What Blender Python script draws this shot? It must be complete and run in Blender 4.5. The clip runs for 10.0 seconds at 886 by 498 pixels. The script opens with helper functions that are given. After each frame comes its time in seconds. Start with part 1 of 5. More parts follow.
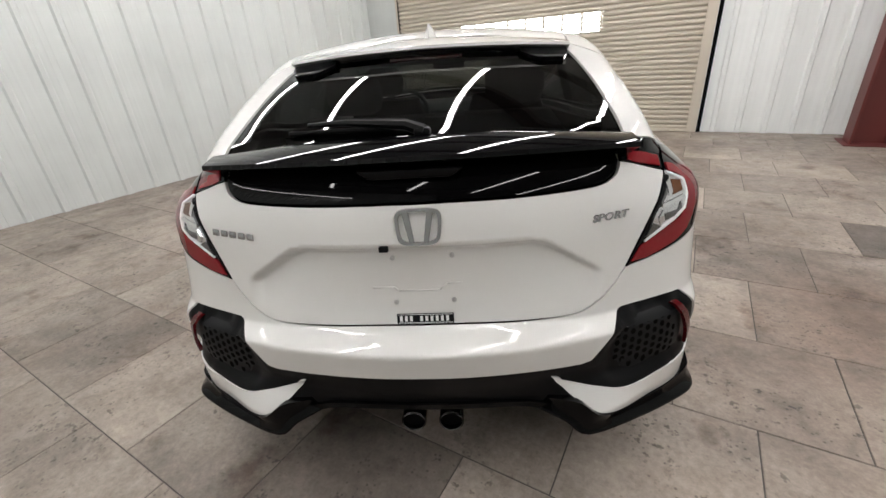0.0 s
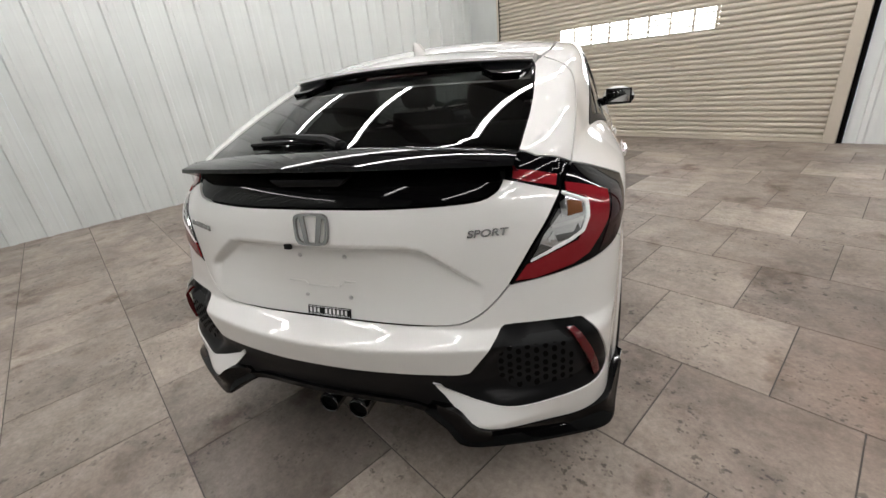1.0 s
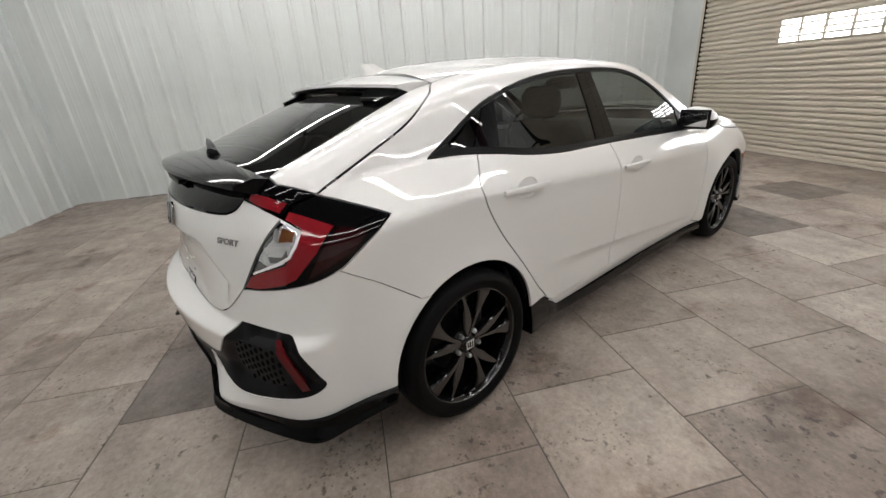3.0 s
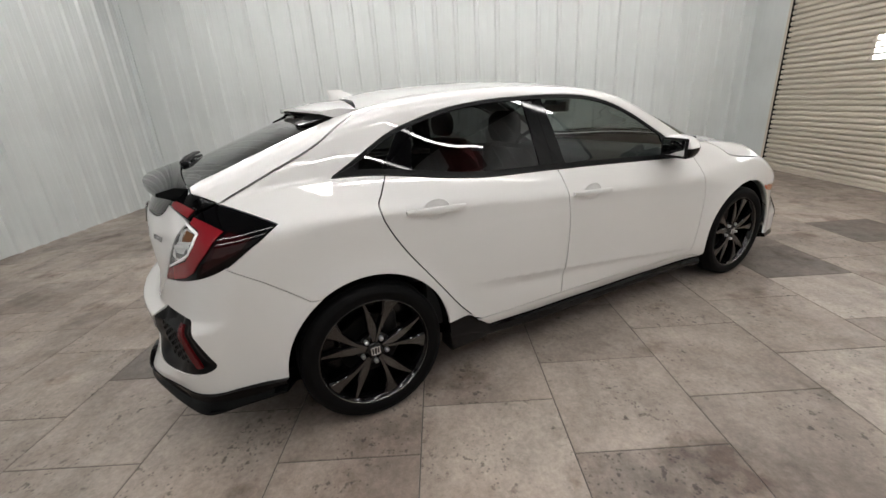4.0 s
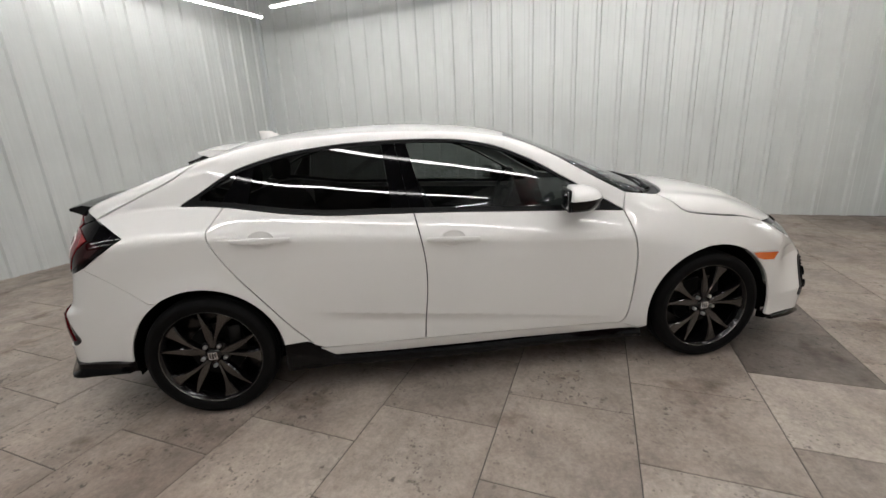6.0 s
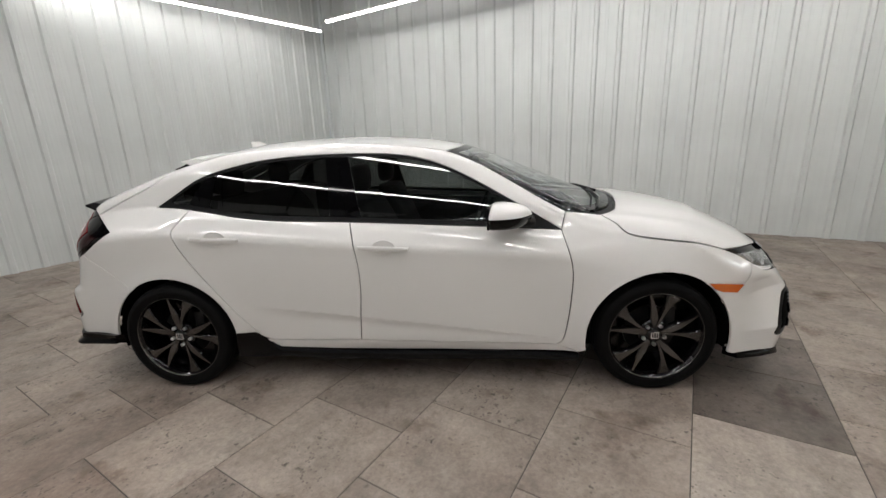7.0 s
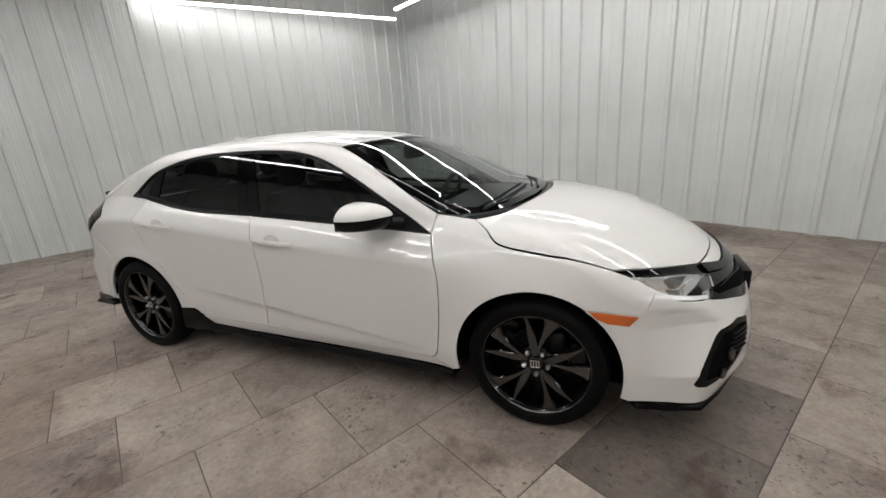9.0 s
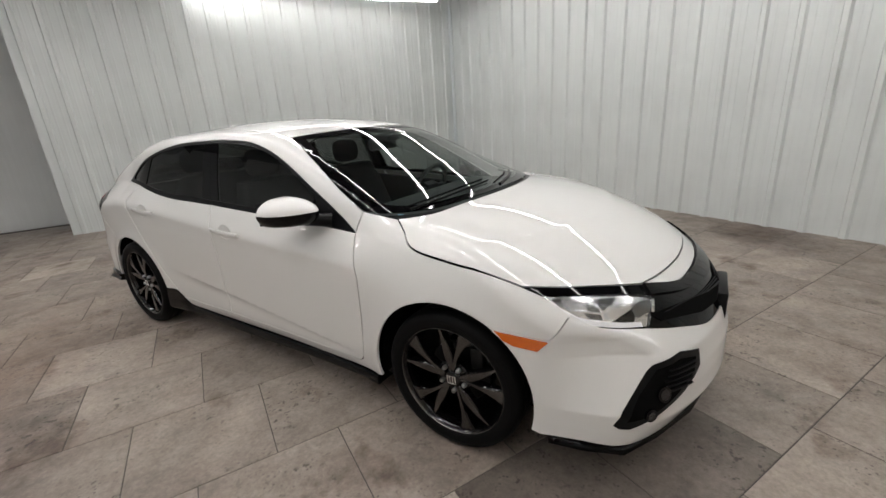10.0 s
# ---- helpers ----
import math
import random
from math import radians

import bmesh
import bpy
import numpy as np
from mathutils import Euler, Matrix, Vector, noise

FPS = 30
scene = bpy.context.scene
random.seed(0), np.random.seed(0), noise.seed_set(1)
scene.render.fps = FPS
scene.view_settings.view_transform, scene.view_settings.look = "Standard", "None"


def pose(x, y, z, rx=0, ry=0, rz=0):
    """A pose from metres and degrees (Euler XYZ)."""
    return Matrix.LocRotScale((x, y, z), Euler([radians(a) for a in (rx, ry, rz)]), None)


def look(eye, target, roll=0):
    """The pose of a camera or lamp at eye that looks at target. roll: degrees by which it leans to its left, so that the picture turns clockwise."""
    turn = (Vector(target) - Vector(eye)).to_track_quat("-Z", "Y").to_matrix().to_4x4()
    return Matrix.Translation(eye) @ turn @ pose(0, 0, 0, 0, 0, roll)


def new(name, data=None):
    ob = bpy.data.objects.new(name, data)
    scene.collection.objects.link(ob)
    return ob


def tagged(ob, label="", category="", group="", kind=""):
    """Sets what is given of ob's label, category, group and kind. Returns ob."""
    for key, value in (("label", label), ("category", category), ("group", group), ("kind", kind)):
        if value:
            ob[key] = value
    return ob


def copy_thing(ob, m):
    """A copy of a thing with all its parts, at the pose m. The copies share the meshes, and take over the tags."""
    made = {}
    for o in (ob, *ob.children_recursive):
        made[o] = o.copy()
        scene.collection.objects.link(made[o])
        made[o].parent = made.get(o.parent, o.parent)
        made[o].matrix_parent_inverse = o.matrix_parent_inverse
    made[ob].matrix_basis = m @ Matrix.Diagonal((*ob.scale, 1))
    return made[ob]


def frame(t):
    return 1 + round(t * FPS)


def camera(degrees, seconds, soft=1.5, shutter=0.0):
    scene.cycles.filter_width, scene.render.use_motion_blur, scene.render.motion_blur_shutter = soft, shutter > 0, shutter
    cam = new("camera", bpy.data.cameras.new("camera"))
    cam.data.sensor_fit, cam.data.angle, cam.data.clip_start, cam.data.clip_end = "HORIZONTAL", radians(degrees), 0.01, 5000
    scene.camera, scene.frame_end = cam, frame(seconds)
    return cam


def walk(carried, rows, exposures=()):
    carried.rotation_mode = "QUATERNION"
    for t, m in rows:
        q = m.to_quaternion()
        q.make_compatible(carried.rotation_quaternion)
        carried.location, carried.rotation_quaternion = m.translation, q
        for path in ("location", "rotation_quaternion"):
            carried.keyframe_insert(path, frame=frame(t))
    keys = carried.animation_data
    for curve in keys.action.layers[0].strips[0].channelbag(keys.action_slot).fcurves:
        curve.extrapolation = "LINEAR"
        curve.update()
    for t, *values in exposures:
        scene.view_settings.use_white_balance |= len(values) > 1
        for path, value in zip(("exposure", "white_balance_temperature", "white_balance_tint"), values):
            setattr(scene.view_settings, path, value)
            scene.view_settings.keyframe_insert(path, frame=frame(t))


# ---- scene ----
cam = camera(94.6, 10.0)
PATH = [
    (0, (0.895, -1.462, 1.299), (-0.064, 0.07, 0.443), -4.3),
    (0.5, (1.195, -1.314, 1.289), (0.046, 0.1, 0.464), -5.6),
    (1, (1.421, -1.141, 1.291), (0.033, 0.061, 0.499), -6.2),
    (1.5, (1.606, -0.884, 1.291), (0.029, 0.082, 0.528), -7.0),
    (2, (1.825, -0.621, 1.295), (0.124, 0.126, 0.555), -6.7),
    (2.5, (2.005, -0.309, 1.291), (0.229, 0.248, 0.56), -5.8),
    (2.7, (2.033, -0.165, 1.302), (0.238, 0.307, 0.557), -5.3),
    (3.8, (2.237, 0.544, 1.319), (0.367, 0.61, 0.613), -3.6),
    (4, (2.263, 0.707, 1.322), (0.382, 0.692, 0.643), -3.8),
    (4.5, (2.257, 1.073, 1.328), (0.371, 0.907, 0.684), -3.4),
    (5, (2.256, 1.463, 1.334), (0.383, 1.124, 0.72), -3.2),
    (5.5, (2.155, 1.815, 1.339), (0.312, 1.298, 0.761), -3.0),
    (5.7, (2.102, 1.941, 1.331), (0.274, 1.354, 0.774), -3.1),
    (6.8, (1.863, 2.733, 1.357), (0.183, 1.778, 0.843), -2.2),
    (7, (1.782, 2.862, 1.368), (0.138, 1.843, 0.859), -2.2),
    (7.5, (1.617, 3.205, 1.376), (0.07, 2.046, 0.861), -2.5),
    (8, (1.405, 3.478, 1.379), (-0.041, 2.199, 0.855), -2.9),
    (8.5, (1.13, 3.62, 1.392), (-0.211, 2.239, 0.849), -3.2),
    (9, (0.828, 3.783, 1.375), (-0.388, 2.299, 0.81), -3.9),
    (9.5, (0.537, 3.927, 1.378), (-0.551, 2.356, 0.79), -4.1),
    (10, (0.225, 4.034, 1.368), (-0.722, 2.383, 0.756), -3.8),
]
walk(cam, [(t, look(eye, target, roll)) for t, eye, target, roll in PATH], [(0.0, 0.46), (1.5, 0.27), (4.0, 0.2), (5.5, 0.15), (7.0, 0.06), (10.0, 0.05)])

# ---- light ----
world = bpy.data.worlds.new("world")
scene.world = world
world.use_nodes = True
world.node_tree.nodes["Background"].inputs[0].default_value = (0.75, 0.85, 1.0, 1)
world.node_tree.nodes["Background"].inputs[1].default_value = 1.0
TUBE_POWER = 32.5
DAY_POWER = 11.0
scene.view_settings.exposure = 0.0


# ---- materials ----
def mat(name, base=(0.5, 0.5, 0.5), rough=0.5, metal=0.0, coat=0.0, spec=0.5):
    m = bpy.data.materials.new(name)
    m.use_nodes = True
    b = m.node_tree.nodes["Principled BSDF"]
    b.inputs["Base Color"].default_value = (*base, 1)
    b.inputs["Roughness"].default_value = rough
    b.inputs["Metallic"].default_value = metal
    b.inputs["Coat Weight"].default_value = coat
    b.inputs["Coat Roughness"].default_value = 0.03
    b.inputs["Coat IOR"].default_value = 1.6
    b.inputs["Specular IOR Level"].default_value = spec
    return m


def node(m, kind, **values):
    n = m.node_tree.nodes.new(kind)
    for key, value in values.items():
        n.inputs[key.replace("_", " ")].default_value = value
    return n


def link(m, a, b):
    m.node_tree.links.new(a, b)


def coords(m, scale=(1, 1, 1)):
    c = node(m, "ShaderNodeTexCoord")
    v = node(m, "ShaderNodeMapping", Scale=scale)
    link(m, c.outputs["Object"], v.inputs["Vector"])
    return v.outputs["Vector"]


def ramp(m, source, stops):
    r = node(m, "ShaderNodeValToRGB")
    e = r.color_ramp.elements
    while len(e) < len(stops):
        e.new(0.5)
    for i, (at, c) in enumerate(stops):
        e[i].position = at
        e[i].color = (c, c, c, 1) if isinstance(c, float) else (*c, 1)
    link(m, source, r.inputs["Fac"])
    return r.outputs["Color"]


def noise_of(m, vec, scale, detail=4.0, rough=0.55):
    n = node(m, "ShaderNodeTexNoise", Scale=scale, Detail=detail, Roughness=rough)
    if vec is not None:
        link(m, vec, n.inputs["Vector"])
    return n.outputs["Fac"]


def mixed(m, kind, fac, a, b):
    x = node(m, "ShaderNodeMix")
    x.data_type, x.blend_type = "RGBA", kind
    for s, v in ((x.inputs[0], fac), (x.inputs[6], a), (x.inputs[7], b)):
        if isinstance(v, (float, tuple)):
            s.default_value = v if isinstance(v, float) else (*v, 1)
        else:
            link(m, v, s)
    return x.outputs[2]


def bsdf(m):
    return m.node_tree.nodes["Principled BSDF"]


def bumped(m, height, strength=0.2, distance=0.002):
    b = node(m, "ShaderNodeBump", Strength=strength, Distance=distance)
    link(m, height, b.inputs["Height"])
    link(m, b.outputs["Normal"], bsdf(m).inputs["Normal"])


def emitter(name, colour, power):
    m = mat(name, colour, 0.4)
    bsdf(m).inputs["Emission Color"].default_value = (*colour, 1)
    bsdf(m).inputs["Emission Strength"].default_value = power
    return m


def glass(name, tint, gloss=1.0):
    m = bpy.data.materials.new(name)
    m.use_nodes = True
    t = m.node_tree
    t.nodes.remove(t.nodes["Principled BSDF"])
    clear = node(m, "ShaderNodeBsdfTransparent", Color=(*tint, 1))
    shine = node(m, "ShaderNodeBsdfGlossy", Roughness=0.01)
    shine.inputs["Color"].default_value = (gloss, gloss, gloss, 1)
    # a symmetric reflectance: 0.04 head on, rising to 1 at grazing angles
    edge = node(m, "ShaderNodeLayerWeight", Blend=0.5)
    steep = node(m, "ShaderNodeMath")
    steep.operation = "POWER"
    steep.inputs[1].default_value = 5.0
    link(m, edge.outputs["Facing"], steep.inputs[0])
    f = node(m, "ShaderNodeMath")
    f.operation = "MULTIPLY_ADD"
    f.inputs[1].default_value, f.inputs[2].default_value = 0.95, 0.05
    link(m, steep.outputs[0], f.inputs[0])
    x = node(m, "ShaderNodeMixShader")
    link(m, f.outputs[0], x.inputs[0])
    link(m, clear.outputs[0], x.inputs[1])
    link(m, shine.outputs[0], x.inputs[2])
    link(m, x.outputs[0], t.nodes["Material Output"].inputs["Surface"])
    return m


def paint_white():
    m = mat("white_paint", (0.78, 0.775, 0.75), 0.38, 0.0, 1.0)
    v = coords(m)
    fleck = noise_of(m, v, 900, 1.0)
    link(m, mixed(m, "MIX", ramp(m, fleck, [(0.35, 0.0), (0.75, 1.0)]), (0.690, 0.685, 0.666), (0.750, 0.745, 0.727)), bsdf(m).inputs["Base Color"])
    return m


def darkened(m, tone, place, centre, size, colour):
    """Darken a tone by a ragged patch round a centre."""
    away = node(m, "ShaderNodeVectorMath")
    away.operation = "DISTANCE"
    away.inputs[1].default_value = centre
    link(m, place, away.inputs[0])
    near = node(m, "ShaderNodeMath")
    near.operation = "DIVIDE"
    near.inputs[1].default_value = size
    link(m, away.outputs["Value"], near.inputs[0])
    ragged = node(m, "ShaderNodeMath")
    ragged.operation = "MULTIPLY_ADD"
    ragged.inputs[1].default_value = 0.5
    link(m, noise_of(m, place, 2.9 / size, 6.0, 0.65), ragged.inputs[0])
    link(m, near.outputs[0], ragged.inputs[2])
    return mixed(m, "MULTIPLY", 1.0, tone, ramp(m, ragged.outputs[0], [(0.0, colour), (0.5, colour), (1.0, (1.0, 1.0, 1.0))]))


def tile_stone(name, base):
    m = mat(name, base, 0.5, spec=0.4)
    info = node(m, "ShaderNodeObjectInfo")
    c = node(m, "ShaderNodeTexCoord")
    shift = node(m, "ShaderNodeVectorMath")
    shift.operation = "ADD"
    link(m, c.outputs["Object"], shift.inputs[0])
    spread = node(m, "ShaderNodeMath")
    spread.operation = "MULTIPLY"
    spread.inputs[1].default_value = 37.0
    link(m, info.outputs["Random"], spread.inputs[0])
    link(m, spread.outputs[0], shift.inputs[1])
    v = shift.outputs[0]
    shade = ramp(m, info.outputs["Random"], [(0.0, 0.86), (0.5, 1.0), (1.0, 1.12)])
    tone = mixed(m, "MULTIPLY", 1.0, base, shade)
    cloud = ramp(m, noise_of(m, v, 3.4, 8.0, 0.68), [(0.30, 0.62), (0.50, 0.98), (0.72, 1.26)])
    grain = ramp(m, noise_of(m, v, 42, 6.0, 0.75), [(0.30, 0.74), (0.70, 1.2)])
    tone = mixed(m, "MULTIPLY", 1.0, mixed(m, "MULTIPLY", 1.0, tone, cloud), grain)
    # pits and worn veins, crowded in some parts of a tile
    where = ramp(m, noise_of(m, v, 3.0, 4.0), [(0.46, 0.0), (0.58, 1.0)])
    pit = ramp(m, noise_of(m, v, 26, 3.0, 0.6), [(0.33, 0.42), (0.40, 1.0)])
    fleck = node(m, "ShaderNodeTexVoronoi", Scale=34.0)
    link(m, v, fleck.inputs["Vector"])
    dots = ramp(m, fleck.outputs["Distance"], [(0.10, 0.5), (0.22, 1.0)])
    dotted = mixed(m, "MIX", where, (1.0, 1.0, 1.0), mixed(m, "MULTIPLY", 1.0, pit, dots))
    tone = mixed(m, "MULTIPLY", 1.0, tone, dotted)
    # trodden-in dirt and tyre marks that run on over the joints
    place = node(m, "ShaderNodeNewGeometry").outputs["Position"]
    dirt = ramp(m, noise_of(m, place, 0.8, 7.0, 0.62), [(0.34, (0.60, 0.555, 0.53)), (0.52, (1.0, 0.98, 0.965)), (0.7, (1.08, 1.08, 1.08))])
    spill = ramp(m, noise_of(m, place, 2.1, 6.0, 0.6), [(0.32, (0.48, 0.41, 0.37)), (0.42, (1.0, 1.0, 1.0))])
    tone = mixed(m, "MULTIPLY", 1.0, mixed(m, "MULTIPLY", 1.0, tone, dirt), spill)
    # two broad darker patches and an oily spot by the wall, all with ragged edges
    tone = darkened(m, tone, place, (1.85, 0.3, 0.0), 1.8, (0.88, 0.83, 0.80))
    tone = darkened(m, tone, place, (1.75, 0.95, 0.0), 1.0, (0.74, 0.68, 0.65))
    tone = darkened(m, tone, place, (-4.63, 2.13, 0.0), 0.62, (0.50, 0.43, 0.39))
    link(m, tone, bsdf(m).inputs["Base Color"])
    link(m, ramp(m, noise_of(m, v, 9, 5.0), [(0.3, 0.38), (0.7, 0.60)]), bsdf(m).inputs["Roughness"])
    bumped(m, mixed(m, "MULTIPLY", 1.0, noise_of(m, v, 60, 6.0), dotted), 0.45, 0.0025)
    return m


def sheet_metal(name, base, dirt=0.9):
    m = mat(name, base, 0.38)
    v = coords(m)
    wide = ramp(m, noise_of(m, v, 1.1, 4.0), [(0.3, dirt), (0.7, 1.04)])
    streak = ramp(m, noise_of(m, coords(m, (9, 9, 0.35)), 3.0, 5.0), [(0.35, 0.975), (0.65, 1.01)])
    link(m, mixed(m, "MULTIPLY", 1.0, mixed(m, "MULTIPLY", 1.0, base, wide), streak), bsdf(m).inputs["Base Color"])
    link(m, ramp(m, noise_of(m, v, 4.0, 4.0), [(0.3, 0.3), (0.7, 0.46)]), bsdf(m).inputs["Roughness"])
    bumped(m, noise_of(m, coords(m, (2.2, 2.2, 0.7)), 1.6, 2.0), 0.4, 0.012)
    return m


WHITE = paint_white()
BLACK = mat("gloss_black", (0.002, 0.002, 0.0024), 0.04, spec=0.24)
SATIN = mat("satin_black_plastic", (0.004, 0.004, 0.0045), 0.36, spec=0.14)
DEEP = mat("black_void", (0.003, 0.003, 0.003), 0.9, spec=0.05)
RUBBER = mat("tyre_rubber", (0.0045, 0.0045, 0.0047), 0.55, spec=0.07)
bumped(RUBBER, noise_of(RUBBER, coords(RUBBER), 160, 3.0), 0.15, 0.001)
CHROME = mat("chrome", (0.8, 0.8, 0.8), 0.08, 1.0)
STEEL = mat("brushed_steel", (0.5, 0.5, 0.5), 0.3, 1.0)
ALLOY_DARK = mat("gloss_black_alloy", (0.003, 0.003, 0.0032), 0.08, 0.0, 0.0, 0.4)
BARREL = mat("black_barrel", (0.002, 0.002, 0.002), 0.15, 0.0, 0.0, 0.3)
ALLOY_FACE = mat("machined_alloy", (0.085, 0.081, 0.078), 0.24, 0.85, 0.2)
RED_LENS = mat("red_lens", (0.20, 0.009, 0.014), 0.08)
RED_DARK = mat("dark_red_lens", (0.018, 0.0015, 0.002), 0.08)
REFLECTOR = mat("red_reflector", (0.08, 0.004, 0.006), 0.10)
AMBER = mat("amber_lens", (0.60, 0.115, 0.006), 0.15, 0.0, 1.0)
AMBER_DARK = mat("amber_reflector", (0.15, 0.055, 0.018), 0.2, 0.3)
COMB = mat("dull_black_comb", (0.006, 0.0065, 0.0075), 0.5, spec=0.2)
LIP_BLACK = mat("lip_gloss_black", (0.002, 0.002, 0.0022), 0.04, spec=0.14)
SMOKE = mat("smoked_reflector", (0.20, 0.20, 0.20), 0.2, 0.85)
EMBLEM = mat("dark_edged_chrome", (0.33, 0.33, 0.33), 0.1, 1.0)
CLEAR_RIM = mat("dark_lamp_glass", (0.03, 0.03, 0.032), 0.05, 0.6, 0.5)
CLEAR_LENS = glass("clear_lens", (0.95, 0.96, 0.965))
TINT = glass("tinted_glass", (0.155, 0.163, 0.160))
FRONT_TINT = glass("front_side_glass", (0.36, 0.385, 0.375))
SCREEN = glass("windscreen_glass", (0.64, 0.71, 0.685))
CLOTH = mat("black_seat_cloth", (0.018, 0.018, 0.02), 0.85)
DASH = mat("dashboard_plastic", (0.022, 0.023, 0.025), 0.6)
SILVER = mat("silver_reflector", (0.82, 0.82, 0.83), 0.18, 0.85)
LETTER = mat("silver_lettering", (0.42, 0.42, 0.42), 0.25, 0.9)
PLAIN_WHITE = mat("white_print", (0.80, 0.80, 0.80), 0.45)
TILE = tile_stone("grey_stone_tile", (0.308, 0.267, 0.232))
TILE_LIGHT = tile_stone("pale_stone_tile", (0.372, 0.331, 0.291))
TILE_DARK = tile_stone("dark_stone_tile", (0.172, 0.148, 0.129))
GROUT = mat("dark_grout", (0.085, 0.075, 0.067), 0.85)
# a paler white than WALL_WHITE, for the sheets beside the door
PALER_WHITE = sheet_metal("paler_white_sheet", (0.84, 0.865, 0.86), 0.96)
WALL_WHITE = sheet_metal("white_wall_sheet", (0.630, 0.658, 0.647))
TAN = sheet_metal("tan_door_sheet", (0.60, 0.54, 0.45), 0.88)
RED_STEEL = mat("red_primer_steel", (0.13, 0.025, 0.022), 0.5)
DARK_STEEL = mat("dark_purlin_steel", (0.035, 0.024, 0.022), 0.6)
CEIL = mat("grey_ceiling_foil", (0.13, 0.13, 0.128), 0.7)

BACK_GREY = sheet_metal("grey_back_sheet", (0.66, 0.67, 0.66))
TUBE_DIM = emitter("dim_lit_tube", (1.0, 0.970, 0.955), TUBE_POWER * 0.66)
TUBE = emitter("lit_tube", (1.0, 0.970, 0.955), TUBE_POWER)
DAY = emitter("daylight_pane", (0.93, 0.96, 1.0), DAY_POWER)
HOUSING = mat("white_lamp_housing", (0.7, 0.7, 0.7), 0.5)


# ---- mesh helpers ----
def empty(name, m=None):
    ob = new(name)
    if m is not None:
        ob.matrix_world = m
    return ob


def part(name, bm, material, parent=None, label="", smooth=False):
    me = bpy.data.meshes.new(name)
    bm.to_mesh(me)
    bm.free()
    me.materials.append(material)
    if smooth:
        me.shade_smooth()
    ob = new(name, me)
    ob.parent = parent
    return tagged(ob, label)


def box_into(bm, lo, hi, bevel=0.0):
    made = bmesh.ops.create_cube(bm, size=1.0, matrix=Matrix.LocRotScale([(a + b) / 2 for a, b in zip(lo, hi)], None, [b - a for a, b in zip(lo, hi)]))
    if bevel:
        edges = list({e for v in made["verts"] for e in v.link_edges})
        bmesh.ops.bevel(bm, geom=edges, offset=bevel, segments=2, affect="EDGES", profile=0.5)


def box(lo, hi, bevel=0.0):
    bm = bmesh.new()
    box_into(bm, lo, hi, bevel)
    return bm


def prism(loop, axis, lo, hi, bevel=0.0):
    """A closed 2D loop drawn out along an axis (0, 1 or 2)."""
    bm = bmesh.new()
    ends = []
    for d in (lo, hi):
        ends.append([bm.verts.new([d if k == axis else (p[0] if k == (1 if axis == 0 else 0) else p[1]) for k in range(3)]) for p in loop])
    bm.faces.new(ends[0])
    bm.faces.new(ends[1][::-1])
    n = len(loop)
    for i in range(n):
        bm.faces.new((ends[0][i], ends[1][i], ends[1][(i + 1) % n], ends[0][(i + 1) % n]))
    bmesh.ops.recalc_face_normals(bm, faces=bm.faces)
    if bevel:
        bmesh.ops.bevel(bm, geom=list(bm.edges), offset=bevel, segments=2, affect="EDGES", profile=0.5)
    return bm


def lathe(profile, segments=48, axis=0):
    """A profile of (along, radius) turned round the x axis."""
    bm = bmesh.new()
    rings = []
    for k in range(segments):
        a = 2 * math.pi * k / segments
        rings.append([bm.verts.new((h, r * math.cos(a), r * math.sin(a))) for h, r in profile])
    for k in range(segments):
        p, q = rings[k], rings[(k + 1) % segments]
        for i in range(len(profile) - 1):
            bm.faces.new((p[i], p[i + 1], q[i + 1], q[i]))
    bmesh.ops.recalc_face_normals(bm, faces=bm.faces)
    return bm


def tube(points, radius, sides=8):
    """A round bar through points."""
    bm = bmesh.new()
    rings = []
    pts = [Vector(p) for p in points]
    for i, p in enumerate(pts):
        way = (pts[min(i + 1, len(pts) - 1)] - pts[max(i - 1, 0)]).normalized()
        q = way.to_track_quat("Z", "Y")
        r = radius[i] if isinstance(radius, (list, tuple)) else radius
        rings.append([bm.verts.new(p + q @ Vector((r * math.cos(2 * math.pi * k / sides), r * math.sin(2 * math.pi * k / sides), 0))) for k in range(sides)])
    for a, b in zip(rings, rings[1:]):
        for k in range(sides):
            bm.faces.new((a[k], a[(k + 1) % sides], b[(k + 1) % sides], b[k]))
    bm.faces.new(rings[0][::-1])
    bm.faces.new(rings[-1])
    return bm


# ---- the hall: left wall x = -5.02, back wall y = -4.14, door wall y = 5.85 ----
X_LEFT, Y_BACK, Y_FRONT, X_RIGHT, Z_TOP = -5.02, -4.14, 5.85, 7.2, 4.3


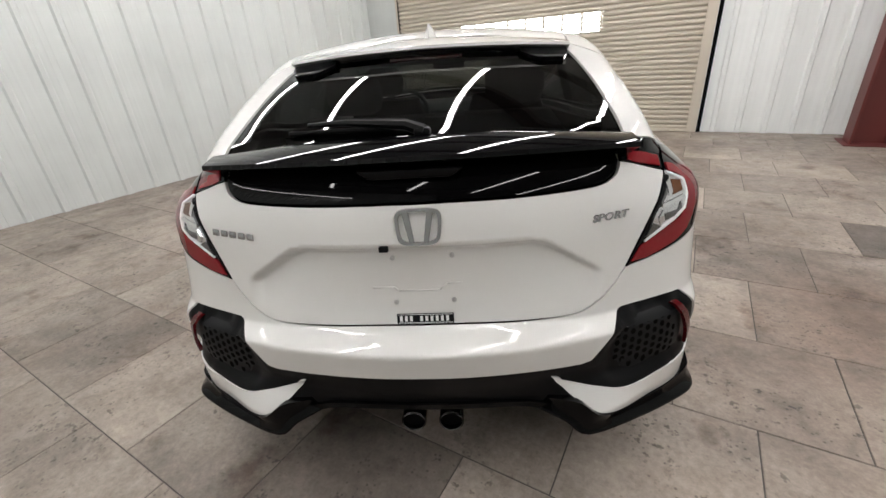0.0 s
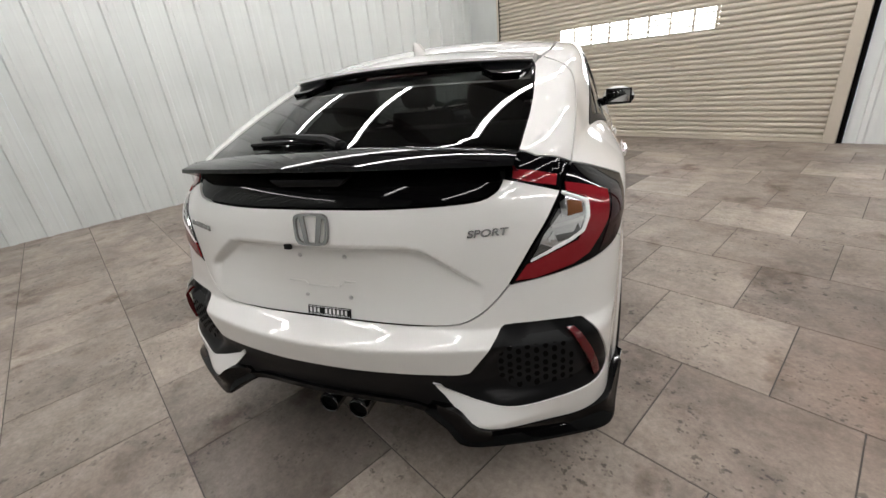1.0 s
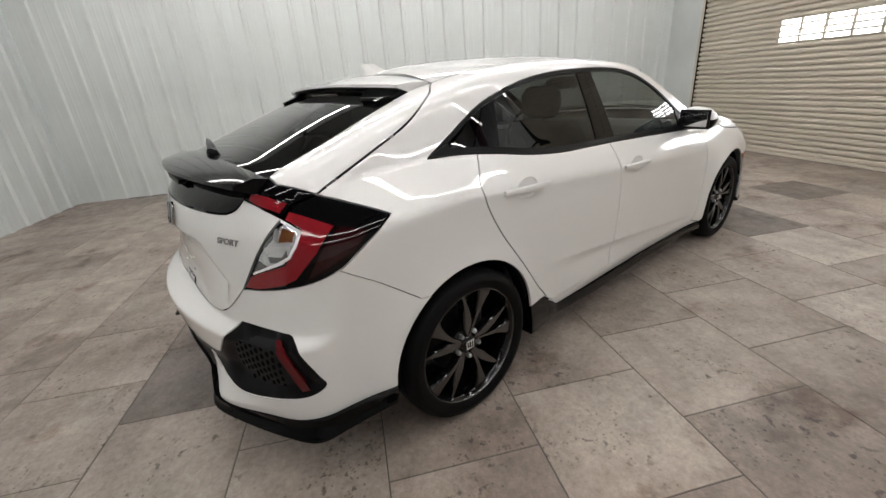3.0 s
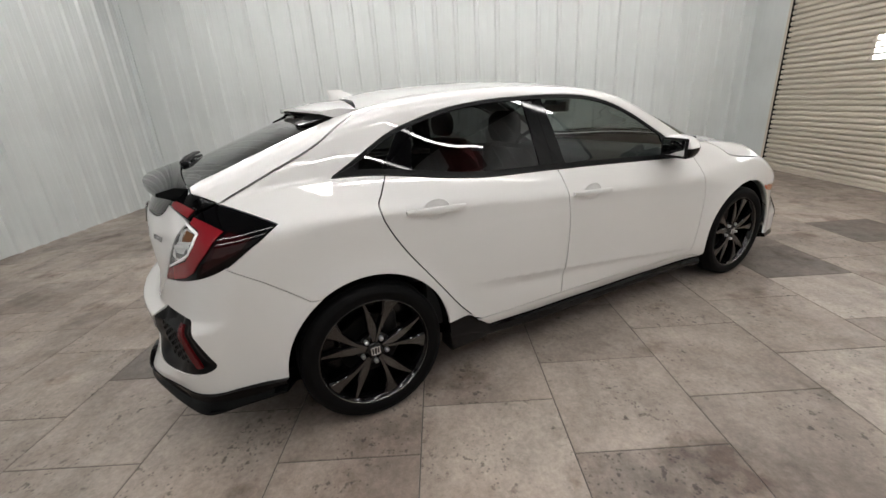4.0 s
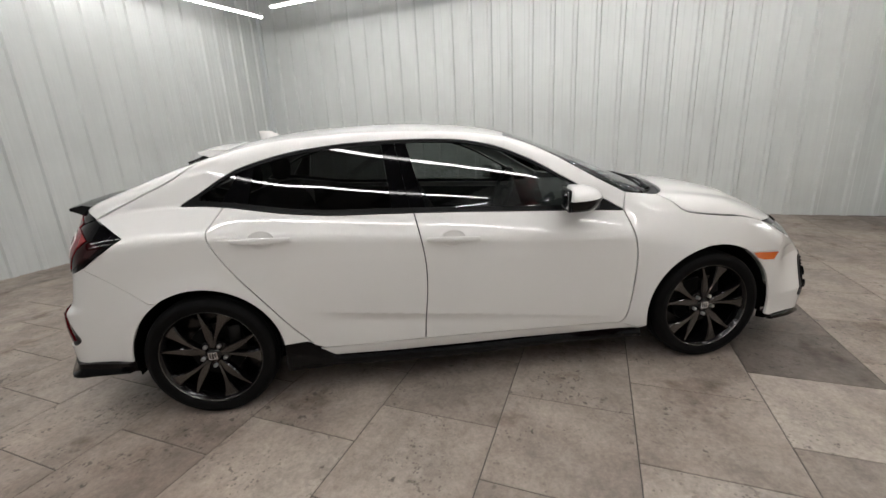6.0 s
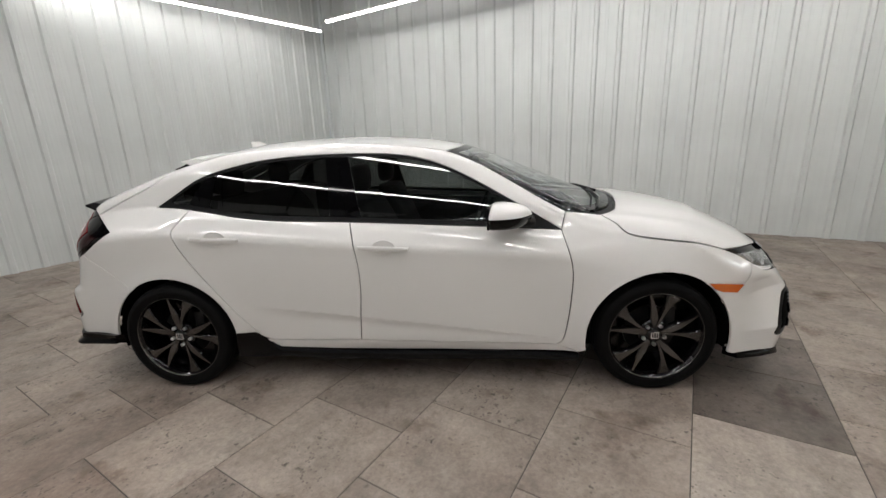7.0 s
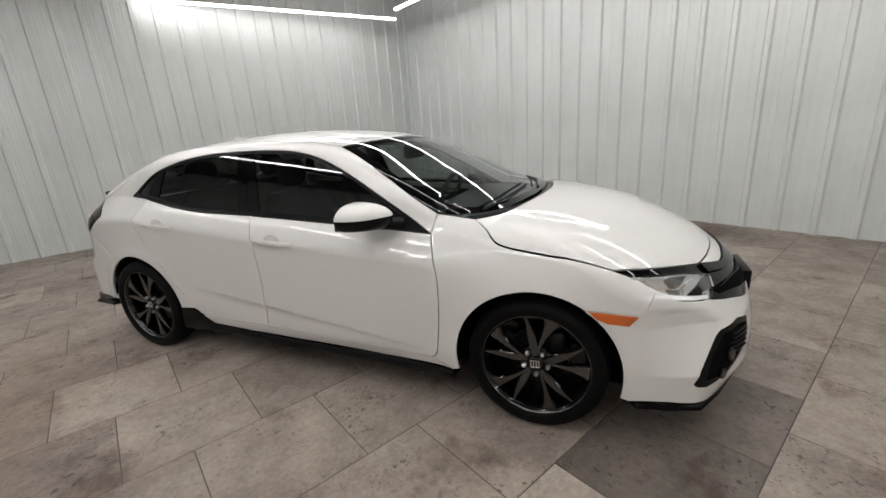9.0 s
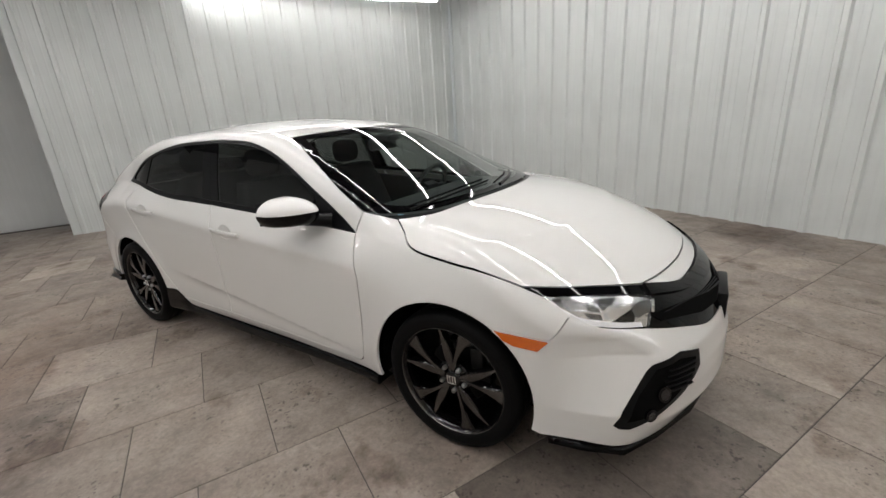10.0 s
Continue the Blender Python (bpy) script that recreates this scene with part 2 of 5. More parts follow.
def ribbed(RIB, height):
    """One wall sheet standing on x, with raised ribs towards -y; its back is flat and 30 mm behind."""
    bm = bmesh.new()
    width, n = 3 * RIB, 3
    line = [(0.0, 0.0)]
    for k in range(n):
        c = (k + 0.5) * RIB
        line += [(c - 0.040, 0.0), (c - 0.022, -0.032), (c + 0.022, -0.032), (c + 0.040, 0.0)]
        for d in (c + RIB * 0.34, c + RIB * 0.66):
            if d < width - 0.02:
                line += [(d - 0.014, 0.0), (d - 0.007, -0.002), (d + 0.007, -0.002), (d + 0.014, 0.0)]
    line.sort(key=lambda p: p[0])
    line.append((width - 0.002, 0.0))
    line += [(width - 0.002, 0.03), (0.0, 0.03)]
    low = [bm.verts.new((x, y, 0.0)) for x, y in line]
    high = [bm.verts.new((x, y, height)) for x, y in line]
    n = len(line)
    for i in range(n):
        j = (i + 1) % n
        bm.faces.new((low[i], low[j], high[j], high[i]))
    bm.faces.new(low[::-1])
    bm.faces.new(high)
    return bm


def sheet_wall(name, label, start, turn, count, height, material, rib):
    wall = tagged(empty(name, pose(*start, 0, 0, 0, turn)), label, "wall", kind="structure")
    first = part("panel", ribbed(rib, height), material, wall)
    for k in range(1, count):
        o = first.copy()
        scene.collection.objects.link(o)
        o.location.x = k * 3 * rib
    return wall


sheet_wall("wall_left", "white ribbed metal sheet wall of a garage hall", (X_LEFT, 0.76 + 0.3265 * -15.5), 90, 11, Z_TOP, WALL_WHITE, 0.3265)
sheet_wall("wall_back", "white ribbed metal sheet wall with a free end", (0.6 + 0.293 * 5.0, Y_BACK), 180, 8, Z_TOP, WALL_WHITE, 0.293)
sheet_wall("wall_front", "white ribbed metal sheet wall beside the door", (0.985, Y_FRONT + 0.04), 0, 7, Z_TOP, PALER_WHITE, 0.305)
tagged(part("wall_front_strip", box((X_LEFT, Y_FRONT, 0), (-4.345, Y_FRONT + 0.1, Z_TOP)), WALL_WHITE), "plain white metal strip between the corner and the door", "wall", kind="structure")
tagged(part("wall_set_back", box((-1.0, -5.5, 0), (X_RIGHT, -5.38, Z_TOP)), BACK_GREY), "grey sheet metal wall set back behind the white one", "wall", kind="structure")
# unseen white wall, added so that light bounces onto the car's right side
tagged(part("unseen_side_wall", box((X_RIGHT, -5.5, 0), (X_RIGHT + 0.1, Y_FRONT + 0.2, Z_TOP)), WALL_WHITE), "unseen plain white wall added to bounce light onto the car", "wall", kind="structure")
tagged(part("ceiling", box((X_LEFT - 0.1, -5.5, Z_TOP), (X_RIGHT + 0.1, Y_FRONT + 0.6, Z_TOP + 0.1)), CEIL), "dull grey insulation foil ceiling", "ceiling", kind="structure")
tagged(part("trim", box((X_LEFT + 0.001, Y_BACK - 0.03, 0), (X_LEFT + 0.03, Y_BACK + 0.05, Z_TOP)), WALL_WHITE), "white metal corner trim", "trim", kind="structure")
tagged(part("wall_front_lintel", box((-4.345, Y_FRONT + 0.05, 3.75), (0.985, Y_FRONT + 0.15, Z_TOP)), WALL_WHITE), "white metal sheet above the rolling door", "wall", kind="structure")


def slat_section(h):
    """The curved outer face of one slat with the deep groove above it."""
    return [(Y_FRONT + d, u * h) for d, u in ((0.034, 0.0), (0.004, 0.0), (-0.003, 0.04), (-0.009, 0.20), (-0.012, 0.42), (-0.010, 0.60), (-0.004, 0.75), (0.004, 0.79), (0.034, 0.79), (0.034, 1.0), (0.04, 1.0), (0.04, 0.0))]


def rolling_door():
    door = tagged(empty("door_1"), "closed tan rolling steel door with a strip of window slots", "door", kind="structure")
    pitch, x0, x1, z0 = 0.0705, -4.27, 0.80, 0.045
    w0, w1, n = -2.98, -0.55, 8
    lit = range(20, 24)
    full = part("slat", prism(slat_section(pitch), 0, x0, x1), TAN, door)
    short = [part("slat", prism(slat_section(pitch), 0, a, b), TAN, door) for a, b in ((x0, w0), (w1, x1))]
    full.location.z = z0
    for k in range(1, 54):
        for first in (short if k in lit else [full]):
            o = first if k == lit[0] else first.copy()
            if o is not first:
                scene.collection.objects.link(o)
            o.location.z = z0 + k * pitch
    step = (w1 - w0) / n
    pane = None
    for k in lit:
        z = z0 + k * pitch
        bm = bmesh.new()
        for a, b in ((0.0, 0.012), (0.058, 0.069)):
            box_into(bm, (w0 + 0.001, Y_FRONT - 0.006, z + a), (w1 - 0.001, Y_FRONT + 0.03, z + b))
        for j in range(n + 1):
            c = min(max(w0 + j * step, w0 + 0.020), w1 - 0.020)
            box_into(bm, (c - 0.018, Y_FRONT - 0.007, z + 0.0125), (c + 0.018, Y_FRONT + 0.03, z + 0.0575))
        part("window_slat", bm, TAN, door)
        for j in range(n):
            if pane is None:
                pane = part("pane", box((0, Y_FRONT + 0.012, 0), (step, Y_FRONT + 0.016, 0.0685)), DAY, door, "bright daylit window slot")
                o = pane
            else:
                o = pane.copy()
                scene.collection.objects.link(o)
            o.location = (w0 + j * step, 0, z)
    part("bottom_bar", box((x0, Y_FRONT - 0.02, 0.004), (x1, Y_FRONT + 0.03, 0.044), 0.004), TAN, door)
    part("guide_rail", box((0.80, Y_FRONT - 0.045, 0.002), (0.93, Y_FRONT + 0.05, 3.9), 0.006), TAN, door)
    part("guide_rail", box((-4.325, Y_FRONT - 0.03, 0.002), (-4.285, Y_FRONT + 0.05, 3.9), 0.006), TAN, door)
    # black strips put the shade of the gaps beside the rails into colour
    part("gap_strip", box((-4.284, Y_FRONT - 0.022, 0.002), (-4.271, Y_FRONT + 0.06, 3.9)), DEEP, door, "black strip standing in for a shaded gap")
    part("gap_strip", box((0.932, Y_FRONT - 0.01, 0.002), (0.982, Y_FRONT + 0.06, 3.9)), DEEP, door, "black strip standing in for a shaded gap")


rolling_door()


def steel_column():
    col = tagged(empty("steel_column"), "dark red primed steel column standing before the white wall", "column", kind="structure")
    part("flange", box((2.52, 5.20, 0.012), (2.545, 5.50, Z_TOP), 0.003), RED_STEEL, col)
    part("flange", box((2.86, 5.20, 0.012), (2.885, 5.50, Z_TOP), 0.003), RED_STEEL, col)
    part("web", box((2.545, 5.34, 0.012), (2.86, 5.355, Z_TOP)), RED_STEEL, col)
    part("base_plate", box((2.46, 5.12, 0.001), (2.95, 5.58, 0.012), 0.003), RED_STEEL, col)


steel_column()


def purlins():
    one = None
    for k in range(8):
        y = -4.6 + 1.45 * k
        if one is None:
            bm = bmesh.new()
            box_into(bm, (X_LEFT + 0.05, -0.003, Z_TOP - 0.20), (X_RIGHT, 0.003, Z_TOP - 0.002))
            box_into(bm, (X_LEFT + 0.05, -0.003, Z_TOP - 0.206), (X_RIGHT, 0.06, Z_TOP - 0.20))
            one = tagged(part("roof_purlin", bm, DARK_STEEL), "dark brown steel roof purlin", "beam", "roof purlins", "structure")
            one.location.y = y
        else:
            o = one.copy()
            scene.collection.objects.link(o)
            o.location.y = y


purlins()


def strip_lamp(a, b, glow=TUBE):
    """A linear lamp between two points: a shallow housing with the lit tube under it."""
    a, b = Vector(a), Vector(b)
    length = (b - a).length
    way = (b - a).normalized()
    lamp = tagged(empty("strip_lamp", Matrix.Translation(a) @ way.to_track_quat("X", "Z").to_matrix().to_4x4()), "lit white linear lamp hung under the ceiling", "lamp", "ceiling strip lamps")
    part("housing", prism([(-0.032, 0.03), (0.032, 0.03), (0.040, 0.001), (-0.040, 0.001)], 0, 0.0, length), HOUSING, lamp)
    part("diffuser", prism([(-0.029, 0.0), (-0.027, -0.012), (-0.019, -0.022), (-0.007, -0.027), (0.007, -0.027), (0.019, -0.022), (0.027, -0.012), (0.029, 0.0)], 0, 0.003, length - 0.003), glow, lamp, "glowing white diffuser")
    for x in (0.12, length - 0.12):
        part("hanger", tube([(x, 0, 0.03), (x, 0, Z_TOP - a.z)], 0.003, 5), STEEL, lamp)


LAMP_Z = 3.43
strip_lamp((-4.22, -3.34, LAMP_Z), (-0.2, -3.98, LAMP_Z), TUBE_DIM)
for x in (-3.86, -2.30, -0.75, 0.80, 2.30, 3.82):
    strip_lamp((x, -2.81, LAMP_Z), (x + 0.04, 5.35, LAMP_Z), TUBE_DIM if x < -3 else TUBE)


from mathutils.geometry import delaunay_2d_cdt


# ---- the car: y ahead, x to its right, origin on the ground under the rear axle ----
CAR = tagged(empty("car", pose(0, 0, 0, 0, 0, 27) @ pose(-0.022, 0, 0) @ Matrix.Diagonal((1.026, 1, 1, 1))), "white five-door hatchback car with black trim and dark alloy wheels", "car")


def spl(pairs, wide=0.08, straight=False):
    """A smooth curve through (at, value) pairs."""
    xs, ys = np.array(pairs, float).T
    fine = np.arange(xs[0] - 0.5, xs[-1] + 0.5, 0.004)
    k = max(1, int(wide / 0.004))
    slope = np.gradient(ys, xs)
    if straight:
        kern = np.hanning(2 * k + 1)
        bent = np.convolve(np.pad(np.interp(fine, xs, ys), k, mode="edge"), kern / kern.sum(), mode="valid")
        return lambda q: np.interp(q, fine, bent)
    i = np.clip(np.searchsorted(xs, fine) - 1, 0, len(xs) - 2)
    h = xs[i + 1] - xs[i]
    u = np.clip((fine - xs[i]) / h, 0, 1)
    v = (2 * u**3 - 3 * u**2 + 1) * ys[i] + (u**3 - 2 * u**2 + u) * h * slope[i] + (3 * u**2 - 2 * u**3) * ys[i + 1] + (u**3 - u**2) * h * slope[i + 1]
    pad = np.pad(v, k, mode="edge")
    kern = np.hanning(2 * k + 1)
    v = np.convolve(pad, kern / kern.sum(), mode="valid")
    return lambda q: np.interp(q, fine, v)


TOP = spl([(-0.95, 0.985), (-0.6, 1.107), (-0.05, 1.299), (0.25, 1.378), (0.75, 1.420), (1.2, 1.412), (1.68, 1.345), (2.12, 1.176), (2.56, 1.005), (2.75, 0.988), (3.0, 0.945), (3.2, 0.890), (3.4, 0.805), (3.55, 0.72), (3.7, 0.60)], 0.12)
CROWN = spl([(-0.8, 0.08), (0.0, 0.11), (0.8, 0.165), (1.7, 0.10), (2.5, 0.085), (3.5, 0.12)], 0.25)
CABIN = spl([(-0.9, 0.47), (-0.66, 0.585), (-0.53, 0.66), (-0.27, 0.715), (-0.05, 0.735), (0.149, 0.765), (0.6, 0.765), (1.065, 0.752), (1.7, 0.735), (2.19, 0.715), (2.6, 0.73), (3.0, 0.72), (3.3, 0.66), (3.6, 0.5)])
FLANK = spl([(-0.9, 0.735), (-0.6, 0.803), (-0.37, 0.828), (0.0, 0.843), (0.5, 0.834), (1.1, 0.826), (2.2, 0.829), (2.7, 0.832), (2.95, 0.812), (3.1, 0.797), (3.22, 0.776), (3.3, 0.755), (3.37, 0.722), (3.5, 0.63)], 0.05)
TUCK = spl([(0.12, 0.07), (0.22, 0.036), (0.285, 0.018), (0.33, 0.013), (0.42, 0.009), (0.55, 0.006), (0.70, 0.003), (0.86, 0.0), (1.0, 0.0)], 0.03)
TUCK_WHERE = spl([(-0.6, 0.15), (-0.3, 0.2), (0.35, 0.8), (0.6, 1.0), (2.1, 1.0), (2.4, 0.6), (2.8, 0.1), (3.05, -0.2), (3.4, 0.0)])
# the height of the crease that runs from the tail lamp past the door handles to the fender
RIDGE = spl([(-0.9, 0.79), (-0.5, 0.90), (-0.1, 0.94), (0.3, 0.91), (0.6, 0.886), (0.92, 0.856), (1.54, 0.808), (2.2, 0.768), (2.6, 0.765), (3.0, 0.745), (3.4, 0.665)], 0.15)
BELT = spl([(-0.9, 0.98), (-0.53, 1.02), (-0.27, 1.06), (-0.05, 1.065), (0.149, 1.05), (1.065, 0.963), (2.19, 0.895), (2.52, 0.865), (3.0, 0.81), (3.2, 0.77), (3.4, 0.72), (3.6, 0.66)])
TAIL = spl([(0.15, -0.79), (0.28, -0.835), (0.43, -0.848), (0.51, -0.866), (0.590, -0.877), (0.597, -0.872), (0.626, -0.833), (0.66, -0.828), (0.70, -0.824), (0.86, -0.80), (0.915, -0.787), (0.97, -0.768), (1.05, -0.735), (1.1, -0.70), (1.3, -0.5)], 0.012, True)
# how far the middle of the tailgate lies ahead of the bumper's line
GATE_IN = spl([(0.5, 0.0), (0.594, 0.0), (0.624, 0.050), (0.66, 0.055), (0.72, 0.047), (0.83, 0.018), (0.92, 0.012), (1.0, 0.004), (1.1, 0.0)], 0.012, True)
TAIL_BOW = spl([(0.2, 0.28), (0.5, 0.29), (0.65, 0.37), (0.9, 0.40), (1.1, 0.36)])
NOSE = spl([(0.15, 3.56), (0.21, 3.605), (0.30, 3.660), (0.44, 3.655), (0.52, 3.632), (0.60, 3.60), (0.70, 3.515), (0.78, 3.424), (0.9, 3.2)], 0.016, True)
NOSE_BOW = spl([(0.21, 0.395), (0.30, 0.435), (0.385, 0.432), (0.44, 0.462), (0.52, 0.440), (0.60, 0.527), (0.70, 0.534), (0.78, 0.569)], 0.016, True)
PINCH = spl([(3.05, 0.0), (3.12, 0.008), (3.2, 0.05), (3.312, 0.09), (3.4, 0.085), (3.5, 0.05)], 0.09)


def smax(a, b, k):
    return np.maximum(a, b) + np.maximum(k - np.abs(a - b), 0) ** 2 / (4 * k)


def smin(a, b, k):
    return np.minimum(a, b) - np.maximum(k - np.abs(a - b), 0) ** 2 / (4 * k)


def solid(p):
    """Below nought inside the car's body, nought on its skin."""
    x, y, z = np.abs(p[..., 0]), p[..., 1], p[..., 2]
    flank = FLANK(y) - TUCK(z) * TUCK_WHERE(y) - PINCH(y) * np.clip((z - 0.35) / 0.19, 0, 1) * (1 - 0.55 * np.clip((z - 0.60) / 0.1, 0, 1))
    for c in (0.0, 2.690):
        r = np.hypot(y - c, z - 0.318)
        flank = flank + 0.010 * np.exp(-(((r - 0.37) / 0.055) ** 2))
    # the low crease, falling towards the front of the doors
    fold = 0.494 - 0.119 * (y - 0.6) - z
    room = np.maximum(0.494 - 0.119 * (y - 0.6) - 0.275, 0.02)
    here = np.clip((y - 0.45) / 0.35, 0, 1) * np.clip((2.18 - y) / 0.08, 0, 1)
    turn = np.clip(fold / np.minimum(0.065, 0.55 * room), 0, 1)
    flank = flank - here * 0.085 * np.minimum(room, 0.15) * turn * (2 - turn) * np.clip(1.25 - 1.25 * fold / room, 0, 1)
    cabin = CABIN(y) - 0.35 * (z - 1.0) - 0.20 * ((np.maximum(z, 0.96) - 1.14) ** 2 - 0.0196)
    belt = BELT(y)
    # the shoulder: a gently domed ledge from the glass down to the ridge
    d = x - CABIN(y) + 0.35 * (belt - 1.0)
    dome = np.clip((2.75 - y) / 0.7, 0, 1) * np.clip((y + 0.05) / 0.3, 0, 1)
    reach = np.maximum(FLANK(y) - CABIN(y) + 0.35 * (belt - 1.0), 0.03)
    steep = (belt - RIDGE(y)) / reach
    brim = (z - belt + steep * d + dome * 0.55 * (np.clip(d, 0, reach) / reach - 1) * np.clip(d, 0, reach)) * 1.25 / np.sqrt(1 + steep * steep)
    soft = 0.013 + 0.053 * np.clip((y - 2.15) / 0.4, 0, 1) + 0.02 * np.clip((0.15 - y) / 0.3, 0, 1)
    lower = smax(x - flank, brim, soft)
    side = smin(lower, smax(x - cabin, x - flank, 0.02), np.where(y < 2.1, 0.006, 0.006 + (soft + 0.004) * np.clip((y - 2.1) / 0.2, 0, 1)))
    bow = 0.075 + 0.225 * np.tanh((y - 0.7) / 0.5)
    hollow = 0.007 * np.exp(-(((x - 0.60 + 0.05 * (y - 2.6)) / 0.075) ** 2)) * np.clip((y - 2.45) / 0.2, 0, 1) * np.clip((3.25 - y) / 0.25, 0, 1)
    roof = (z - TOP(y + bow * x * x) + CROWN(y) * x * x + hollow) * 0.9
    flat = np.clip(1 - (x / 0.52) ** 2, 0, 1) ** 2
    tail = TAIL(z) + TAIL_BOW(z) * x * x + flat * GATE_IN(z) - 0.07 * np.exp(-(((x - 0.48) / 0.15) ** 2)) * np.clip((0.46 - z) / 0.10, 0, 1) - y
    nose = y - NOSE(z) + NOSE_BOW(z) * x * x + 0.188 * x**6
    ends = smax(tail, nose, 0.02)
    edge = 0.036 + 0.034 * np.clip(np.abs(y - 0.75) / 0.4 - 2.0, 0, 1)
    corner = np.where(y > 2, 0.028 + 0.072 * np.clip((z - 0.60) / 0.1, 0, 1), 0.10)
    return smax(smax(side, roof, edge), ends, corner)


def slope_at(p, e=0.0015):
    g = np.stack([solid(p + d) - solid(p - d) for d in np.eye(3) * e], -1)
    return g / np.maximum(np.linalg.norm(g, axis=-1, keepdims=True), 1e-9)


def snap(p):
    for _ in range(10):
        g = np.stack([solid(p + d) - solid(p - d) for d in np.eye(3) * 0.0015], -1) / 0.003
        size = np.maximum(np.linalg.norm(g, axis=-1), 0.5)
        p = p - (np.clip(solid(p) / size, -0.05, 0.05) / size)[..., None] * g
    return p


def cast(p, d, reach=1.6, step=0.02):
    """From points outwards of the skin, along -d, to the skin."""
    d = np.asarray(d, float)
    n = int(reach / step)
    found = np.full(len(p), np.nan)
    last = solid(p)
    for k in range(1, n + 1):
        here = solid(p - d * (k * step))
        hit = np.isnan(found) & (here <= 0) & (last > 0)
        found[hit] = k * step
        last = here
    lo, hi = found - step, found.copy()
    for _ in range(14):
        mid = (lo + hi) / 2
        inside = solid(p - d * np.nan_to_num(mid)[:, None]) <= 0
        hi = np.where(inside, mid, hi)
        lo = np.where(inside, lo, mid)
    return p - d * hi[:, None]


SIDE, TOPWARD, BACK, FRONT = (1, 0, 0), (0, 0, 1), (0, -1, 0), (0, 1, 0)


def at_side(y, z):
    return cast(np.array([[1.2, y, z]]), SIDE)[0]


def at_back(x, z):
    return cast(np.array([[x, -1.2, z]]), BACK)[0]


def at_front(x, z):
    return cast(np.array([[x, 3.9, z]]), FRONT)[0]


def at_top(x, y):
    return cast(np.array([[x, y, 1.7]]), TOPWARD)[0]


def curve(pts, fine=8):
    """A smooth line through points."""
    p = [np.asarray(q, float) for q in pts]
    p = [2 * p[0] - p[1]] + p + [2 * p[-1] - p[-2]]
    out = []
    for i in range(1, len(p) - 2):
        for k in range(fine):
            t = k / fine
            out.append(0.5 * (2 * p[i] + (p[i + 1] - p[i - 1]) * t + (2 * p[i - 1] - 5 * p[i] + 4 * p[i + 1] - p[i + 2]) * t * t + (3 * p[i] - p[i - 1] - 3 * p[i + 1] + p[i + 2]) * t**3))
    out.append(p[-2])
    return out


def arch(c, r, a0, a1, n=24):
    """Points on the flank round a wheel, from angle a0 to a1 (degrees from ahead, up)."""
    return [at_side(c + r * math.cos(radians(a)), 0.318 + r * math.sin(radians(a))) for a in np.linspace(a0, a1, n)]


def sides(*pairs):
    return [at_side(*p) for p in pairs]


def mirrored(pts):
    return [np.array((-p[0], p[1], p[2])) for p in pts]


def inside_2d(poly, q):
    x, y = q[:, 0][:, None], q[:, 1][:, None]
    a, b = poly, np.roll(poly, -1, 0)
    cross = ((a[:, 1] > y) != (b[:, 1] > y)) & (x < (b[:, 0] - a[:, 0]) * (y - a[:, 1]) / (b[:, 1] - a[:, 1] + 1e-12) + a[:, 0])
    return cross.sum(1) % 2 == 1


def edge_gap(poly, q):
    best = np.full(len(q), 9.0)
    for a, b in zip(poly, np.roll(poly, -1, 0)):
        ab = b - a
        t = np.clip(((q - a) @ ab) / max(ab @ ab, 1e-12), 0, 1)
        best = np.minimum(best, np.linalg.norm(q - a - t[:, None] * ab, axis=1))
    return best


